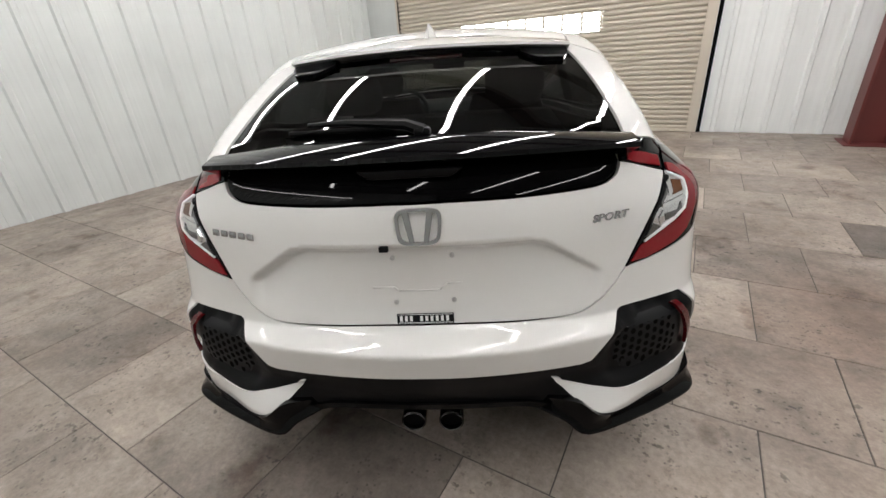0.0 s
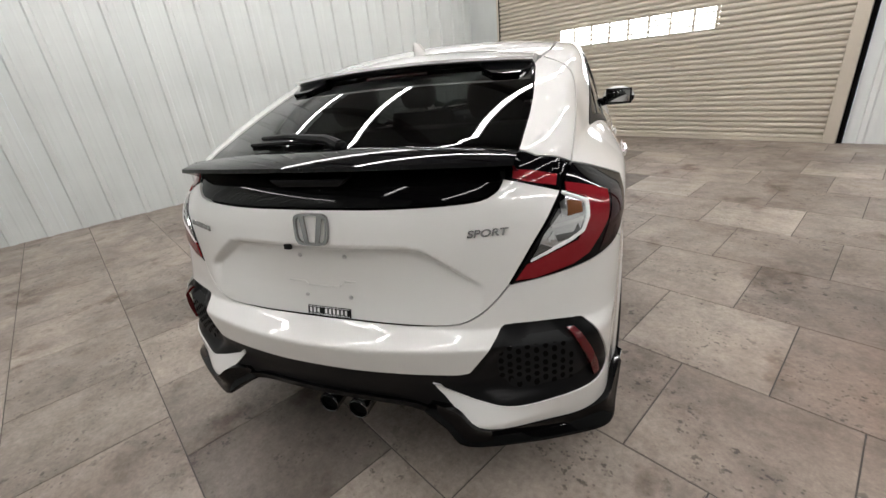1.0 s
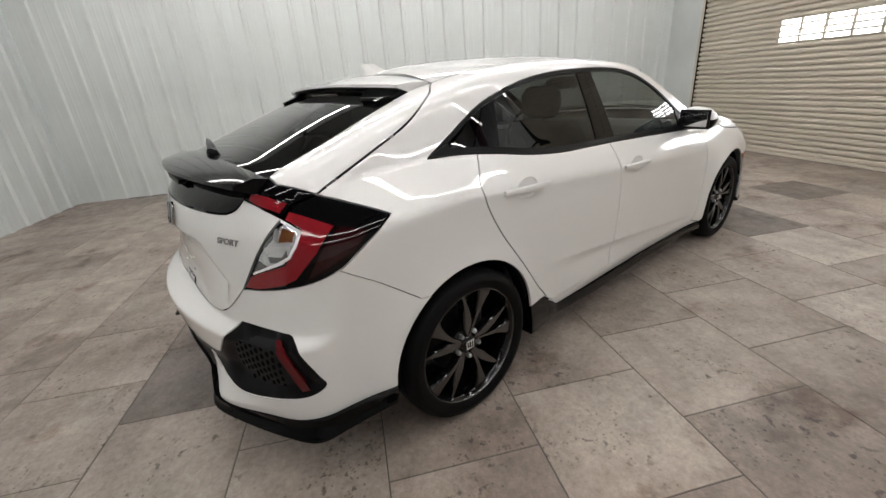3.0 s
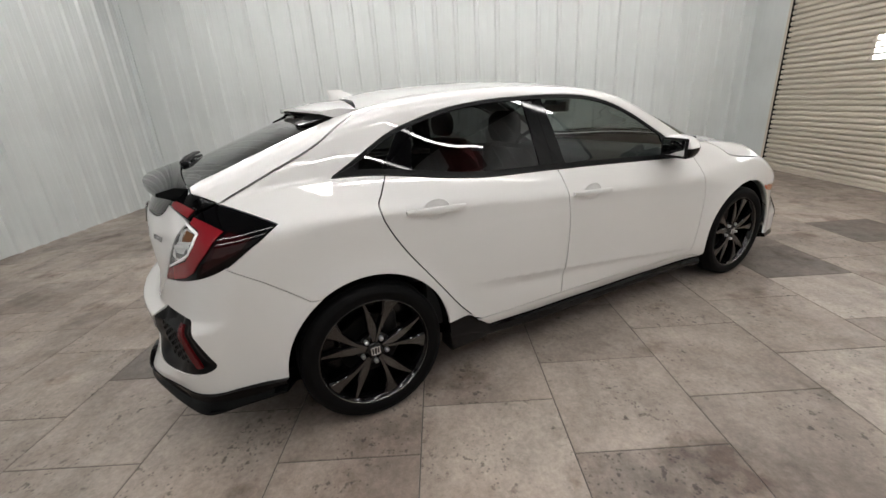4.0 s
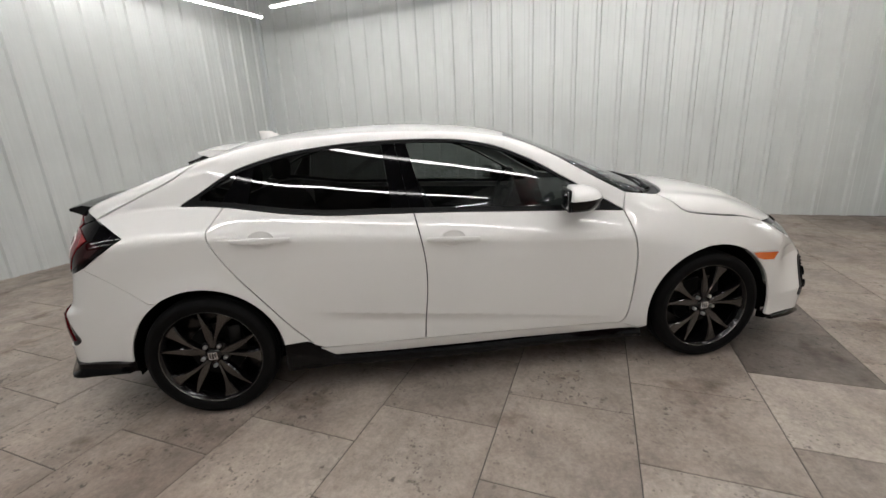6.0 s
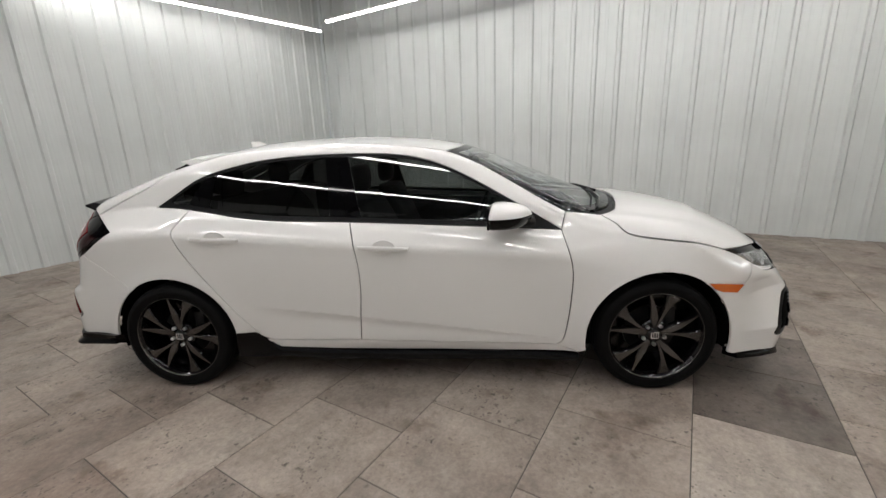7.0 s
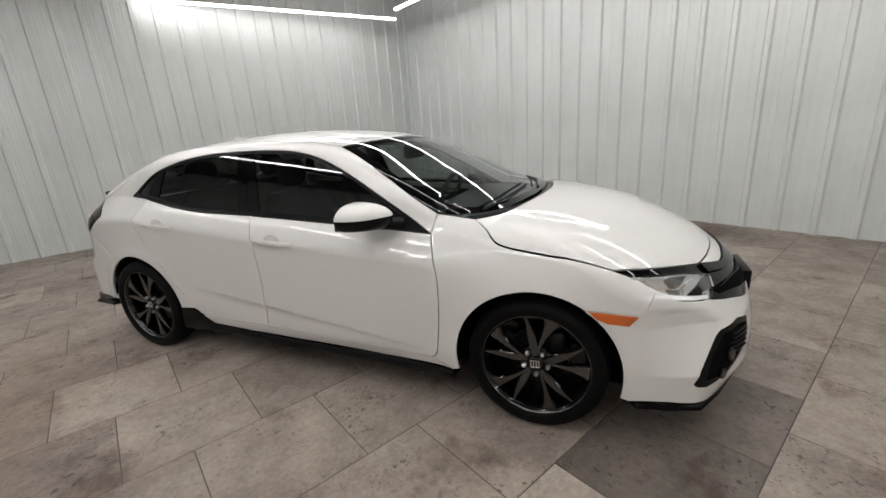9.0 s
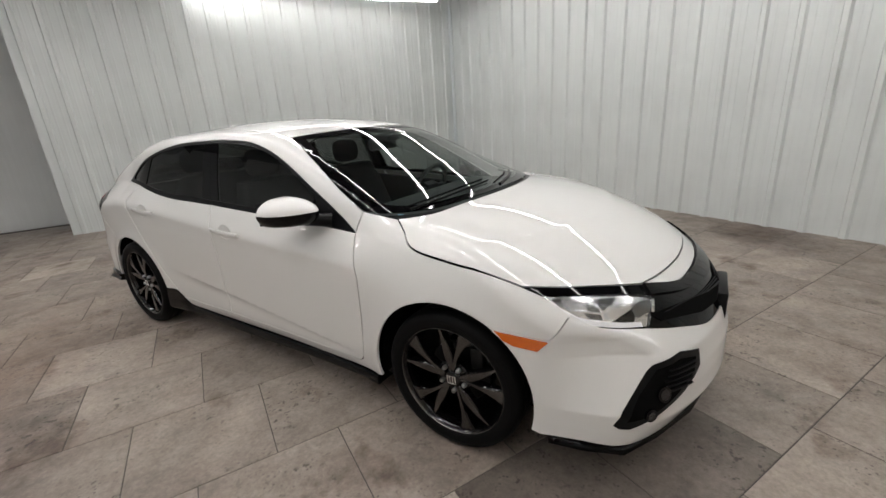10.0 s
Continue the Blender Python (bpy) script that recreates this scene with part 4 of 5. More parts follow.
insert_loop = [at_back(0.0, 0.515)] + arm_low[1:] + pocket_top[1:] + pocket_low[1:] + A((0.42, -0.85, 0.40), (0.40, -0.85, 0.375), (0.32, -0.836, 0.392), (0.28, -0.83, 0.395), (0.0, -0.85, 0.40))
ins = pair("bumper_insert", insert_loop, bump_dir, SATIN, CAR, "matt black bumper insert", gap=-0.004, off=-0.005, h=0.012, sink=pocket_dish)
mesh_loop = A((0.56, -0.735, 0.615), (0.70, -0.665, 0.612), (0.735, -0.66, 0.560), (0.745, -0.67, 0.470), (0.70, -0.72, 0.440), (0.60, -0.76, 0.430), (0.53, -0.79, 0.470), (0.52, -0.78, 0.560))
for k, one in enumerate(ins):
    grille = sheet("grille", skin(mesh_loop, bump_dir, gap=0.001, off=-0.0215, thick=0.004, h=0.02), COMB, one, "black honeycomb grille", k == 1)
    sheet("reflector", skin(A((0.690, -0.672, 0.610), (0.708, -0.662, 0.610), (0.732, -0.650, 0.560), (0.758, -0.635, 0.490), (0.766, -0.628, 0.452), (0.750, -0.642, 0.450), (0.730, -0.655, 0.515)), bump_dir, gap=0.0, off=-0.002, thick=0.010, h=0.02), REFLECTOR, one, "narrow red reflector", k == 1)
    for i in range(9):
        for j in range(6):
            x, z = 0.535 + 0.023 * i, 0.452 + 0.028 * j + (0.014 if i % 2 else 0.0)
            if z < 0.60 and x + 0.25 * (z - 0.5) < 0.735 and z > 0.44 + max(0, 0.57 - x) * 0.5:
                c = at_back(x, z)
                ring = [c + np.array((0.0088 * math.cos(a), 0.0, 0.0105 * math.sin(a))) for a in np.linspace(0, 2 * math.pi, 7)[:-1]]
                sheet("comb_cell", skin(ring, bump_dir, gap=0.0, off=-0.0205, thick=0.001, h=0.05), DEEP, grille, "", k == 1)


def diffuser(side):
    """The gloss black lip under the rear bumper: it leans out to a thin edge and ends in a corner ahead of the wheel."""
    top = curve(A((0.34, -0.836, 0.408), (0.42, -0.852, 0.402), (0.484, -0.857, 0.360), (0.60, -0.783, 0.337), (0.72, -0.703, 0.333), (0.796, -0.640, 0.338), (0.816, -0.600, 0.341), (0.83, -0.53, 0.344), (0.857, -0.372, 0.340)), 4)
    low = curve(A((0.315, -0.842, 0.374), (0.385, -0.858, 0.340), (0.448, -0.868, 0.300), (0.612, -0.790, 0.283), (0.735, -0.722, 0.279), (0.805, -0.674, 0.278), (0.830, -0.628, 0.280), (0.838, -0.55, 0.285), (0.858, -0.38, 0.294)), 4)
    rows = []
    for t, e in zip(top, low):
        out = np.array((e[0], e[1] - 0.3, 0.0))
        out /= np.linalg.norm(out)
        up = np.array((0, 0, 1.0))
        pts = (t - out * 0.03, t + out * 0.001, t * 0.4 + e * 0.6 - out * 0.013, e + up * 0.006 - out * 0.003, e + up * 0.002, e - up * 0.002, e - up * 0.007 - out * 0.004, e - up * 0.006 - out * 0.09)
        rows.append([(side * p[0], p[1], p[2]) for p in pts])
    bm = bmesh.new()
    vs = [[bm.verts.new(p) for p in r] for r in rows]
    for a, b in zip(vs, vs[1:]):
        for i in range(8):
            bm.faces.new((a[i], a[(i + 1) % 8], b[(i + 1) % 8], b[i]))
    bm.faces.new(vs[0][::-1])
    bm.faces.new(vs[-1])
    bmesh.ops.recalc_face_normals(bm, faces=bm.faces)
    ob = part("diffuser", bm, LIP_BLACK, CAR, "gloss black lower lip of the rear bumper", True)
    ob.data.set_sharp_from_angle(angle=radians(50))


diffuser(1)
diffuser(-1)
middle("diffuser_bar", A((0.0, -0.85, 0.40), (0.28, -0.83, 0.395), (0.34, -0.82, 0.385), (0.31, -0.825, 0.372), (0.27, -0.83, 0.378), (0.0, -0.845, 0.380)), BACK, LIP_BLACK, CAR, "gloss black bar over the exhaust", gap=0.0, off=0.006, thick=0.03, h=0.03)

# ---- nose ----
fb_dir = (0.6, 0.8, 0.0)
band_low = curve(A((0.742, 3.150, 0.688), (0.702, 3.235, 0.644), (0.582, 3.379, 0.606), (0.470, 3.474, 0.580), (0.335, 3.562, 0.550), (0.2, 3.60, 0.545), (0.0, 3.622, 0.540)))
fog_loop = A((0.450, 3.540, 0.500), (0.545, 3.485, 0.525), (0.655, 3.418, 0.512), (0.675, 3.405, 0.495), (0.712, 3.360, 0.405), (0.752, 3.315, 0.312), (0.744, 3.330, 0.298), (0.730, 3.362, 0.295), (0.690, 3.405, 0.315), (0.580, 3.490, 0.365), (0.490, 3.530, 0.410), (0.455, 3.545, 0.440))
half_front = band_low[::-1] + A((0.80, 3.10, 0.610)) + sides((3.0, 0.619), (2.909, 0.624)) + arch(AXLE_F, ARCH_F, 55, -12) + A((0.806, 3.08, 0.228), (0.782, 3.225, 0.232), (0.725, 3.345, 0.222), (0.60, 3.44, 0.218), (0.40, 3.54, 0.216), (0.0, 3.59, 0.214))
pair("front_bumper", half_front, fb_dir, WHITE, CAR, "white front bumper half", gap=0.0, h=0.0115)
fog = pair("fog_surround", fog_loop, fb_dir, SATIN, CAR, "matt black fog lamp surround", gap=0.0, off=0.003, h=0.02, thick=0.012)
fog_inner = A((0.475, 3.525, 0.480), (0.550, 3.480, 0.503), (0.640, 3.425, 0.492), (0.690, 3.380, 0.410), (0.722, 3.350, 0.328), (0.680, 3.412, 0.338), (0.575, 3.490, 0.390), (0.495, 3.525, 0.430))
for k, one in enumerate(fog):
    net = sheet("net", skin(fog_inner, fb_dir, gap=0.0, off=0.005, thick=0.003, h=0.02), DEEP, one, "black net", k == 1)
    for i in range(5):
        z = 0.480 - 0.018 * i
        a, b = cast(np.array([[0.490 + 0.008 * i, 3.95, z - 0.003], [0.615 + 0.010 * i, 3.95, z + 0.006]]), FRONT)
        sheet("fin", skin([a, b, b - np.array((0, 0, 0.006)), a - np.array((0, 0, 0.006))], fb_dir, gap=0.0, off=0.012, thick=0.01, h=0.05), SATIN, net, "", k == 1)
    for x, z, r, mt, lb in ((0.648, 0.408, 0.029, BLACK, "gloss black lamp ring"), (0.648, 0.408, 0.020, CLEAR_RIM, "small round fog lamp"), (0.695, 0.345, 0.024, BLACK, "gloss black lamp ring"), (0.695, 0.345, 0.016, CLEAR_RIM, "small round fog lamp")):
        c = at_front(x, z)
        ring = [c + 0.0 + np.array((r * math.cos(a) * 0.75, -r * math.cos(a) * 0.55, r * math.sin(a))) for a in np.linspace(0, 2 * math.pi, 17)[:-1]]
        sheet("fog_lamp", skin(ring, fb_dir, gap=0.0, off=0.013 if mt is BLACK else 0.015, thick=0.012, h=0.02), mt, net, lb, k == 1)
marker_loop = sides((2.912, 0.624), (3.0, 0.6165), (3.092, 0.608), (3.100, 0.604), (3.066, 0.566), (2.986, 0.575), (2.945, 0.591))
pair("side_marker", marker_loop, (1, 0.3, 0), AMBER, CAR, "amber side marker lamp", gap=0.0005, off=0.003, h=0.02, thick=0.008)
hl_top = A((0.772, 3.068, 0.763), (0.675, 3.192, 0.747), (0.58, 3.29, 0.730), (0.495, 3.375, 0.702), (0.50, 3.39, 0.690), (0.580, 3.378, 0.613))
grille_half = nose_low[::-1] + lamp_edge[::-1][1:] + hl_top + [p for p in band_low if p[0] < 0.572]
pair("grille_band", grille_half, (0.5, 0.75, 0.45), BLACK, CAR, "gloss black grille band between the headlights", gap=0.001, off=-0.004, h=0.025)
hl_loop = A((0.772, 3.068, 0.763), (0.740, 3.150, 0.691), (0.700, 3.235, 0.648), (0.580, 3.378, 0.613), (0.50, 3.39, 0.690), (0.495, 3.375, 0.702), (0.58, 3.29, 0.730), (0.675, 3.192, 0.747))
hl_dir = (0.55, 0.75, 0.3)
hl = pair("headlight", hl_loop, hl_dir, SILVER, CAR, "clear headlight with silver reflectors", gap=0.002, off=-0.012, h=0.02, thick=0.01)
for k, one in enumerate(hl):
    sheet("cover", skin(hl_loop, hl_dir, gap=0.002, off=0.001, thick=0.003, h=0.02), CLEAR_LENS, one, "clear cover lens", k == 1).visible_shadow = False
    for lp, mt, off, nm, lb in ((A((0.775, 3.085, 0.752), (0.746, 3.116, 0.754), (0.761, 3.141, 0.725), (0.752, 3.179, 0.697), (0.778, 3.125, 0.722)), CHROME, -0.006, "facet", "bright chrome facet"),
                                (A((0.745, 3.125, 0.748), (0.709, 3.184, 0.735), (0.716, 3.206, 0.707), (0.752, 3.155, 0.722)), SILVER, -0.004, "facet", "silver facet"),
                                (A((0.709, 3.184, 0.732), (0.684, 3.206, 0.731), (0.689, 3.241, 0.697), (0.716, 3.206, 0.707)), SMOKE, -0.005, "facet", "dark facet"),
                                (A((0.727, 3.199, 0.704), (0.694, 3.242, 0.691), (0.701, 3.252, 0.675), (0.727, 3.219, 0.685)), SMOKE, -0.006, "facet", "dark facet"),
                                (A((0.672, 3.212, 0.735), (0.600, 3.284, 0.721), (0.675, 3.249, 0.701)), SMOKE, -0.007, "facet", "dark facet"),
                                (A((0.681, 3.255, 0.690), (0.567, 3.316, 0.713), (0.573, 3.333, 0.694), (0.682, 3.271, 0.673)), SILVER, 0.0, "divider", "ribbed bright divider"),
                                (A((0.676, 3.283, 0.666), (0.602, 3.324, 0.683), (0.608, 3.339, 0.663), (0.627, 3.339, 0.649), (0.674, 3.292, 0.659)), DEEP, -0.006, "facet", "black facet"),
                                (A((0.563, 3.335, 0.698), (0.512, 3.372, 0.693), (0.541, 3.382, 0.664), (0.597, 3.350, 0.656), (0.592, 3.328, 0.686)), SMOKE, -0.005, "bowl", "dark reflector bowl"),
                                (A((0.510, 3.376, 0.693), (0.500, 3.384, 0.690), (0.540, 3.390, 0.658), (0.548, 3.382, 0.662)), CHROME, -0.002, "divider", "thin bright edge"),
                                (A((0.777, 3.082, 0.748), (0.778, 3.119, 0.722), (0.764, 3.169, 0.687), (0.742, 3.215, 0.668), (0.670, 3.305, 0.643), (0.612, 3.362, 0.630), (0.605, 3.356, 0.641), (0.659, 3.302, 0.656), (0.728, 3.220, 0.681), (0.752, 3.179, 0.697), (0.768, 3.125, 0.728), (0.770, 3.088, 0.752)), PLAIN_WHITE, -0.003, "day_lamp", "white daytime lamp strip")):
        sheet(nm, skin([p + (-0.014, -0.004, -0.012) for p in lp], hl_dir, gap=0.0, off=off, thick=0.008, h=0.015), mt, one, lb, k == 1)
# the grille: a gloss wing above a dark netted mouth
wing_low = curve(A((0.495, 3.375, 0.700), (0.334, 3.47, 0.668), (0.15, 3.535, 0.655), (0.0, 3.55, 0.650)))
wing = middle("grille_wing", nose_low[::-1][:-1] + [nose_low[0]] + wing_low, (0.0, 0.75, 0.45), BLACK, CAR, "gloss black wing bar over the grille", gap=0.002, off=0.010, h=0.025, thick=0.02)
mouth = A((0.56, 3.385, 0.660), (0.334, 3.50, 0.640), (0.15, 3.555, 0.632), (0.0, 3.575, 0.630), (0.0, 3.61, 0.575), (0.17, 3.59, 0.578), (0.33, 3.545, 0.592), (0.53, 3.42, 0.622))
for k, one in enumerate(pair("grille_mouth", mouth, (0.4, 0.8, 0.3), DEEP, CAR, "dark netted grille mouth", gap=0.001, off=0.0, h=0.025, thick=0.004)):
    for z0, z1, w in ((0.647, 0.622, 0.50), (0.634, 0.608, 0.45), (0.620, 0.594, 0.40)):
        bar = A((w, 3.43, z0 + 0.002), (w * 0.5, 3.53, (z0 + z1) / 2 + 0.002), (0.01, 3.58, z1 + 0.002), (0.01, 3.58, z1 - 0.002), (w * 0.5, 3.53, (z0 + z1) / 2 - 0.002), (w, 3.43, z0 - 0.002))
        sheet("grille_bar", skin(bar, (0.3, 0.8, 0.3), gap=0.0, off=0.004, thick=0.005, h=0.03), SATIN, one, "", k == 1)
splitter = A((0.800, 3.10, 0.225), (0.780, 3.225, 0.226), (0.728, 3.345, 0.216), (0.60, 3.445, 0.214), (0.40, 3.55, 0.212), (0.20, 3.60, 0.211), (0.0, 3.612, 0.210))


# ---- loose shapes of the car ----
def bridge(rows, close=False):
    """Quads between rows of points of the same length."""
    bm = bmesh.new()
    vs = [[bm.verts.new(tuple(p)) for p in r] for r in rows]
    for a, b in zip(vs, vs[1:]):
        n = len(a)
        for i in range(n if close else n - 1):
            bm.faces.new((a[i], a[(i + 1) % n], b[(i + 1) % n], b[i]))
    if close:
        bm.faces.new(vs[0][::-1])
        bm.faces.new(vs[-1])
    bmesh.ops.recalc_face_normals(bm, faces=bm.faces)
    return bm


def sharp(ob, angle=35):
    ob.data.shade_smooth()
    ob.data.set_sharp_from_angle(angle=radians(angle))
    return ob


def smooth_part(name, bm, material, parent, label="", angle=35):
    return sharp(part(name, bm, material, parent, label), angle)


def roof_spoiler():
    xs = np.linspace(-0.515, 0.515, 25)

    def section(x):
        e = abs(x) / 0.515
        root = at_top(min(abs(x), 0.515) * (1 if x >= 0 else -1), 0.19 - 0.05 * e)
        y1 = -0.085 + 0.075 * e**2.5
        z1 = 1.334 - 0.022 * e**2
        return [(x, root[1], root[2] + 0.001), (x, (root[1] + y1) / 2, (root[2] + z1) / 2 + 0.009), (x, y1, z1), (x, y1 - 0.001, z1 - 0.010), (x, (root[1] + y1) / 2, (root[2] + z1) / 2 - 0.035), (x, root[1] - 0.05, root[2] - 0.045)]

    ob = smooth_part("roof_spoiler", bridge([section(x) for x in xs], True), WHITE, gate, "white roof spoiler over the rear window", 40)
    under = []
    for x in np.linspace(-0.505, 0.505, 41):
        e = abs(x) / 0.505
        wing = np.clip((e - 0.66) / 0.12, 0, 1)
        drop = 0.016 + 0.038 * wing * wing * (3 - 2 * wing) - 0.030 * np.clip((e - 0.90) / 0.10, 0, 1) ** 2
        y0, z0 = -0.052 + 0.07 * e**2.5, 1.304 - 0.022 * e**2
        under.append([(x, y0, z0), (x, y0 + 0.012, z0 - drop), (x, y0 + 0.06, z0 - drop - 0.004), (x, 0.075, z0 - 0.012), (x, 0.075, z0 + 0.004)])
    smooth_part("underside", bridge(under, True), BLACK, ob, "gloss black spoiler underside with two end winglets")
    for side in (1, -1):
        rows = []
        for x in np.linspace(0.335, 0.508, 14):
            e = x / 0.505
            full = np.clip((x - 0.335) / 0.06, 0, 1) * np.clip((0.512 - x) / 0.03, 0.15, 1)
            tip_y, tip_z = -0.060 + 0.07 * e**2.5, 1.318 - 0.024 * e**2
            low = [at_top(x, tip_y - 0.012 - 0.075 * full), at_top(x, tip_y + 0.05)]
            rows.append([(side * x, tip_y, tip_z), (side * x, low[0][1], low[0][2] + 0.010), (side * x, low[0][1] + 0.008, low[0][2] - 0.004), (side * x, low[1][1], low[1][2] - 0.004), (side * x, tip_y + 0.06, tip_z)])
        smooth_part("winglet", bridge(rows, True), BLACK, ob, "black winglet between spoiler and glass", 50)
    smooth_part("brake_lamp", box((-0.13, -0.062, 1.285), (0.13, -0.045, 1.297), 0.003), RED_DARK, ob, "dark red high brake lamp")


roof_spoiler()


def lip_spoiler():
    xs = np.linspace(-0.56, 0.56, 29)

    def section(x):
        e = abs(x) / 0.56
        root = at_top(x, -0.595 + 0.045 * e**2)
        y1, z1 = -0.748 + 0.095 * e**2, 1.088 - 0.016 * e**2
        low = (y1 + 0.035, z1 - 0.036 + 0.008 * e)
        return [(x, root[1], root[2] + 0.002), (x, (root[1] * 0.6 + y1 * 0.4), root[2] * 0.6 + z1 * 0.4 + 0.012), (x, y1, z1), (x, y1 - 0.002, z1 - 0.012), (x, *low), (x, root[1] - 0.03, root[2] - 0.05)]

    ob = smooth_part("lip_spoiler", bridge([section(x) for x in xs], True), BLACK, gate, "gloss black spoiler across the tailgate glass", 40)
    smooth_part("shade_panel", prism([(-0.13, 1.052), (0.13, 1.052), (0.10, 1.030), (-0.10, 1.030)], 1, -0.735, -0.70, 0.004), SATIN, ob, "matt black panel under the spoiler")


lip_spoiler()


def wiper():
    ob = smooth_part("rear_wiper", tube([(0.03, -0.585, 1.118), (-0.02, -0.57, 1.135), (-0.18, -0.545, 1.146), (-0.30, -0.525, 1.142)], [0.018, 0.016, 0.010, 0.007], 8), SATIN, gate, "black rear wiper")
    smooth_part("blade", tube([(-0.36, -0.520, 1.120), (-0.20, -0.545, 1.126), (-0.05, -0.56, 1.124)], 0.007, 6), RUBBER, ob, "rubber wiper blade")
    smooth_part("cap", box((0.0, -0.600, 1.104), (0.046, -0.560, 1.130), 0.011), SATIN, ob, "wiper pivot cap")


wiper()


def fin():
    rows = []
    for k in range(9):
        u = k / 8
        y0, y1 = 0.158 - 0.008 * u, 0.385 - 0.165 * u**0.75
        w = 0.026 * (1 - u) ** 0.8 + 0.004
        rows.append([(w * math.sin(a) * (0.6 + 0.4 * math.cos(a) if math.cos(a) < 0 else 1.0), (y0 + y1) / 2 - (y1 - y0) / 2 * math.cos(a), 1.352 + 0.064 * u) for a in np.linspace(0, 2 * math.pi, 17)[:-1]])
    smooth_part("antenna_fin", bridge(rows, True), WHITE, CAR, "white shark fin antenna", 60)


fin()


def mirror(side):
    """A swept shell, white above and black below, with the glass to the rear."""
    def shell(z0, z1, n, grow=0.0):
        rows = []
        for k in range(n + 1):
            v = z0 + (z1 - z0) * k / n
            s = (max(0.0, 1 - ((v - 0.42) / 0.60) ** 2) ** 0.45 if v > 0.42 else 1 - 0.22 * ((0.42 - v) / 0.42) ** 2) + grow
            row = []
            for a in np.linspace(0, 2 * math.pi, 41)[:-1]:
                c, d = math.cos(a), math.sin(a)
                x = math.copysign(abs(c) ** 0.75, c) * 0.105 * s
                depth = 0.118 + 0.42 * (0.105 - x) if d > 0 else 0.030
                y = math.copysign(abs(d) ** 0.75, d) * depth * s
                row.append((side * (0.866 + x), 1.842 + y + 0.22 * (0.0 - x), 0.937 + 0.133 * v - 0.10 * (x + 0.105) * (v - 0.4)))
            rows.append(row)
        return bridge(rows, True)

    ob = smooth_part("wing_mirror", shell(0.47, 0.995, 9), WHITE, CAR, "white and black wing mirror", 50)
    smooth_part("lower_shell", shell(0.0, 0.462, 5, 0.004), BLACK, ob, "gloss black lower shell", 50)
    bezel = smooth_part("bezel", box((-0.088, -0.008, -0.056), (0.088, 0.006, 0.052), 0.005), SATIN, ob, "black bezel round the glass")
    bezel.matrix_basis = pose(side * 0.866, 1.8185, 1.0, 0, 0, -12 * side)
    g = smooth_part("mirror_glass", box((-0.076, -0.004, -0.044), (0.076, 0.004, 0.042), 0.003), MIRROR, ob, "mirror glass")
    g.matrix_basis = pose(side * 0.866, 1.8125, 1.0, 0, 0, -12 * side)
    smooth_part("arm", tube([(side * 0.735, 2.03, 0.940), (side * 0.78, 1.99, 0.950), (side * 0.83, 1.93, 0.960)], [0.034, 0.030, 0.028], 10), SATIN, ob, "black mirror foot", 60)


MIRROR = mat("mirror_face", (0.5, 0.5, 0.5), 0.02, 1.0)
mirror(1)
mirror(-1)


def door_handle(door, side, y0, y1, z):
    xs = float(at_side((y0 + y1) / 2, z)[0])
    rows = []
    for u in np.linspace(0, 1, 13):
        y = y0 + (y1 - y0) * u
        lift = 0.020 * math.sin(math.pi * min(max(u, 0.04), 0.96)) ** 0.4
        w = 0.015 * (1 - 0.35 * abs(2 * u - 1) ** 3)
        zz = z - 0.012 * (u - 0.5)
        rows.append([(side * (xs + lift + 0.004 * math.cos(a) + (0.004 if math.cos(a) > 0 else 0)), y, zz + w * math.sin(a)) for a in np.linspace(0, 2 * math.pi, 13)[:-1]])
    h = smooth_part("handle", bridge(rows, True), WHITE, door, "white door handle", 50)
    # the grip bowl behind it
    bm = bmesh.new()
    bmesh.ops.create_uvsphere(bm, u_segments=20, v_segments=10, radius=1.0)
    bmesh.ops.delete(bm, geom=[v for v in bm.verts if v.co.x < -0.05], context="VERTS")
    for v in bm.verts:
        v.co = Vector((side * (xs + 0.0055 - 0.004 * v.co.x - 0.0015), (y0 + y1) / 2 + 0.062 * v.co.y, z + 0.001 + 0.042 * v.co.z))
    smooth_part("grip_bowl", bm, WHITE, h, "", 60)


for k, s in ((0, 1), (1, -1)):
    door_handle(rd[k], s, 0.195, 0.468, 0.900)
    door_handle(fd[k], s, 1.117, 1.384, 0.832)


def side_skirt(side):
    ys = np.concatenate([np.linspace(0.362, 0.47, 4), np.linspace(0.50, 0.62, 6), np.linspace(0.7, 2.29, 16)])
    top = np.interp(ys, [0.362, 0.47, 0.60, 0.92, 1.3, 2.29], [0.345, 0.345, 0.242, 0.222, 0.213, 0.219])
    low = np.interp(ys, [0.362, 0.47, 0.60, 0.92, 1.3, 2.29], [0.200, 0.195, 0.190, 0.165, 0.160, 0.175])
    rows = []
    for y, t, b in zip(ys, top, low):
        x = float(at_side(y, max(t, 0.24))[0])
        rows.append([(side * q, y, z) for q, z in ((x - 0.06, t), (x + 0.001, t), (x + 0.008, (t + b) / 2 + 0.01), (x + 0.010, b + 0.012), (x + 0.004, b), (x - 0.10, b - 0.004))])
    smooth_part("side_skirt", bridge(rows, True), BLACK, CAR, "gloss black side skirt", 30)


side_skirt(1)
side_skirt(-1)


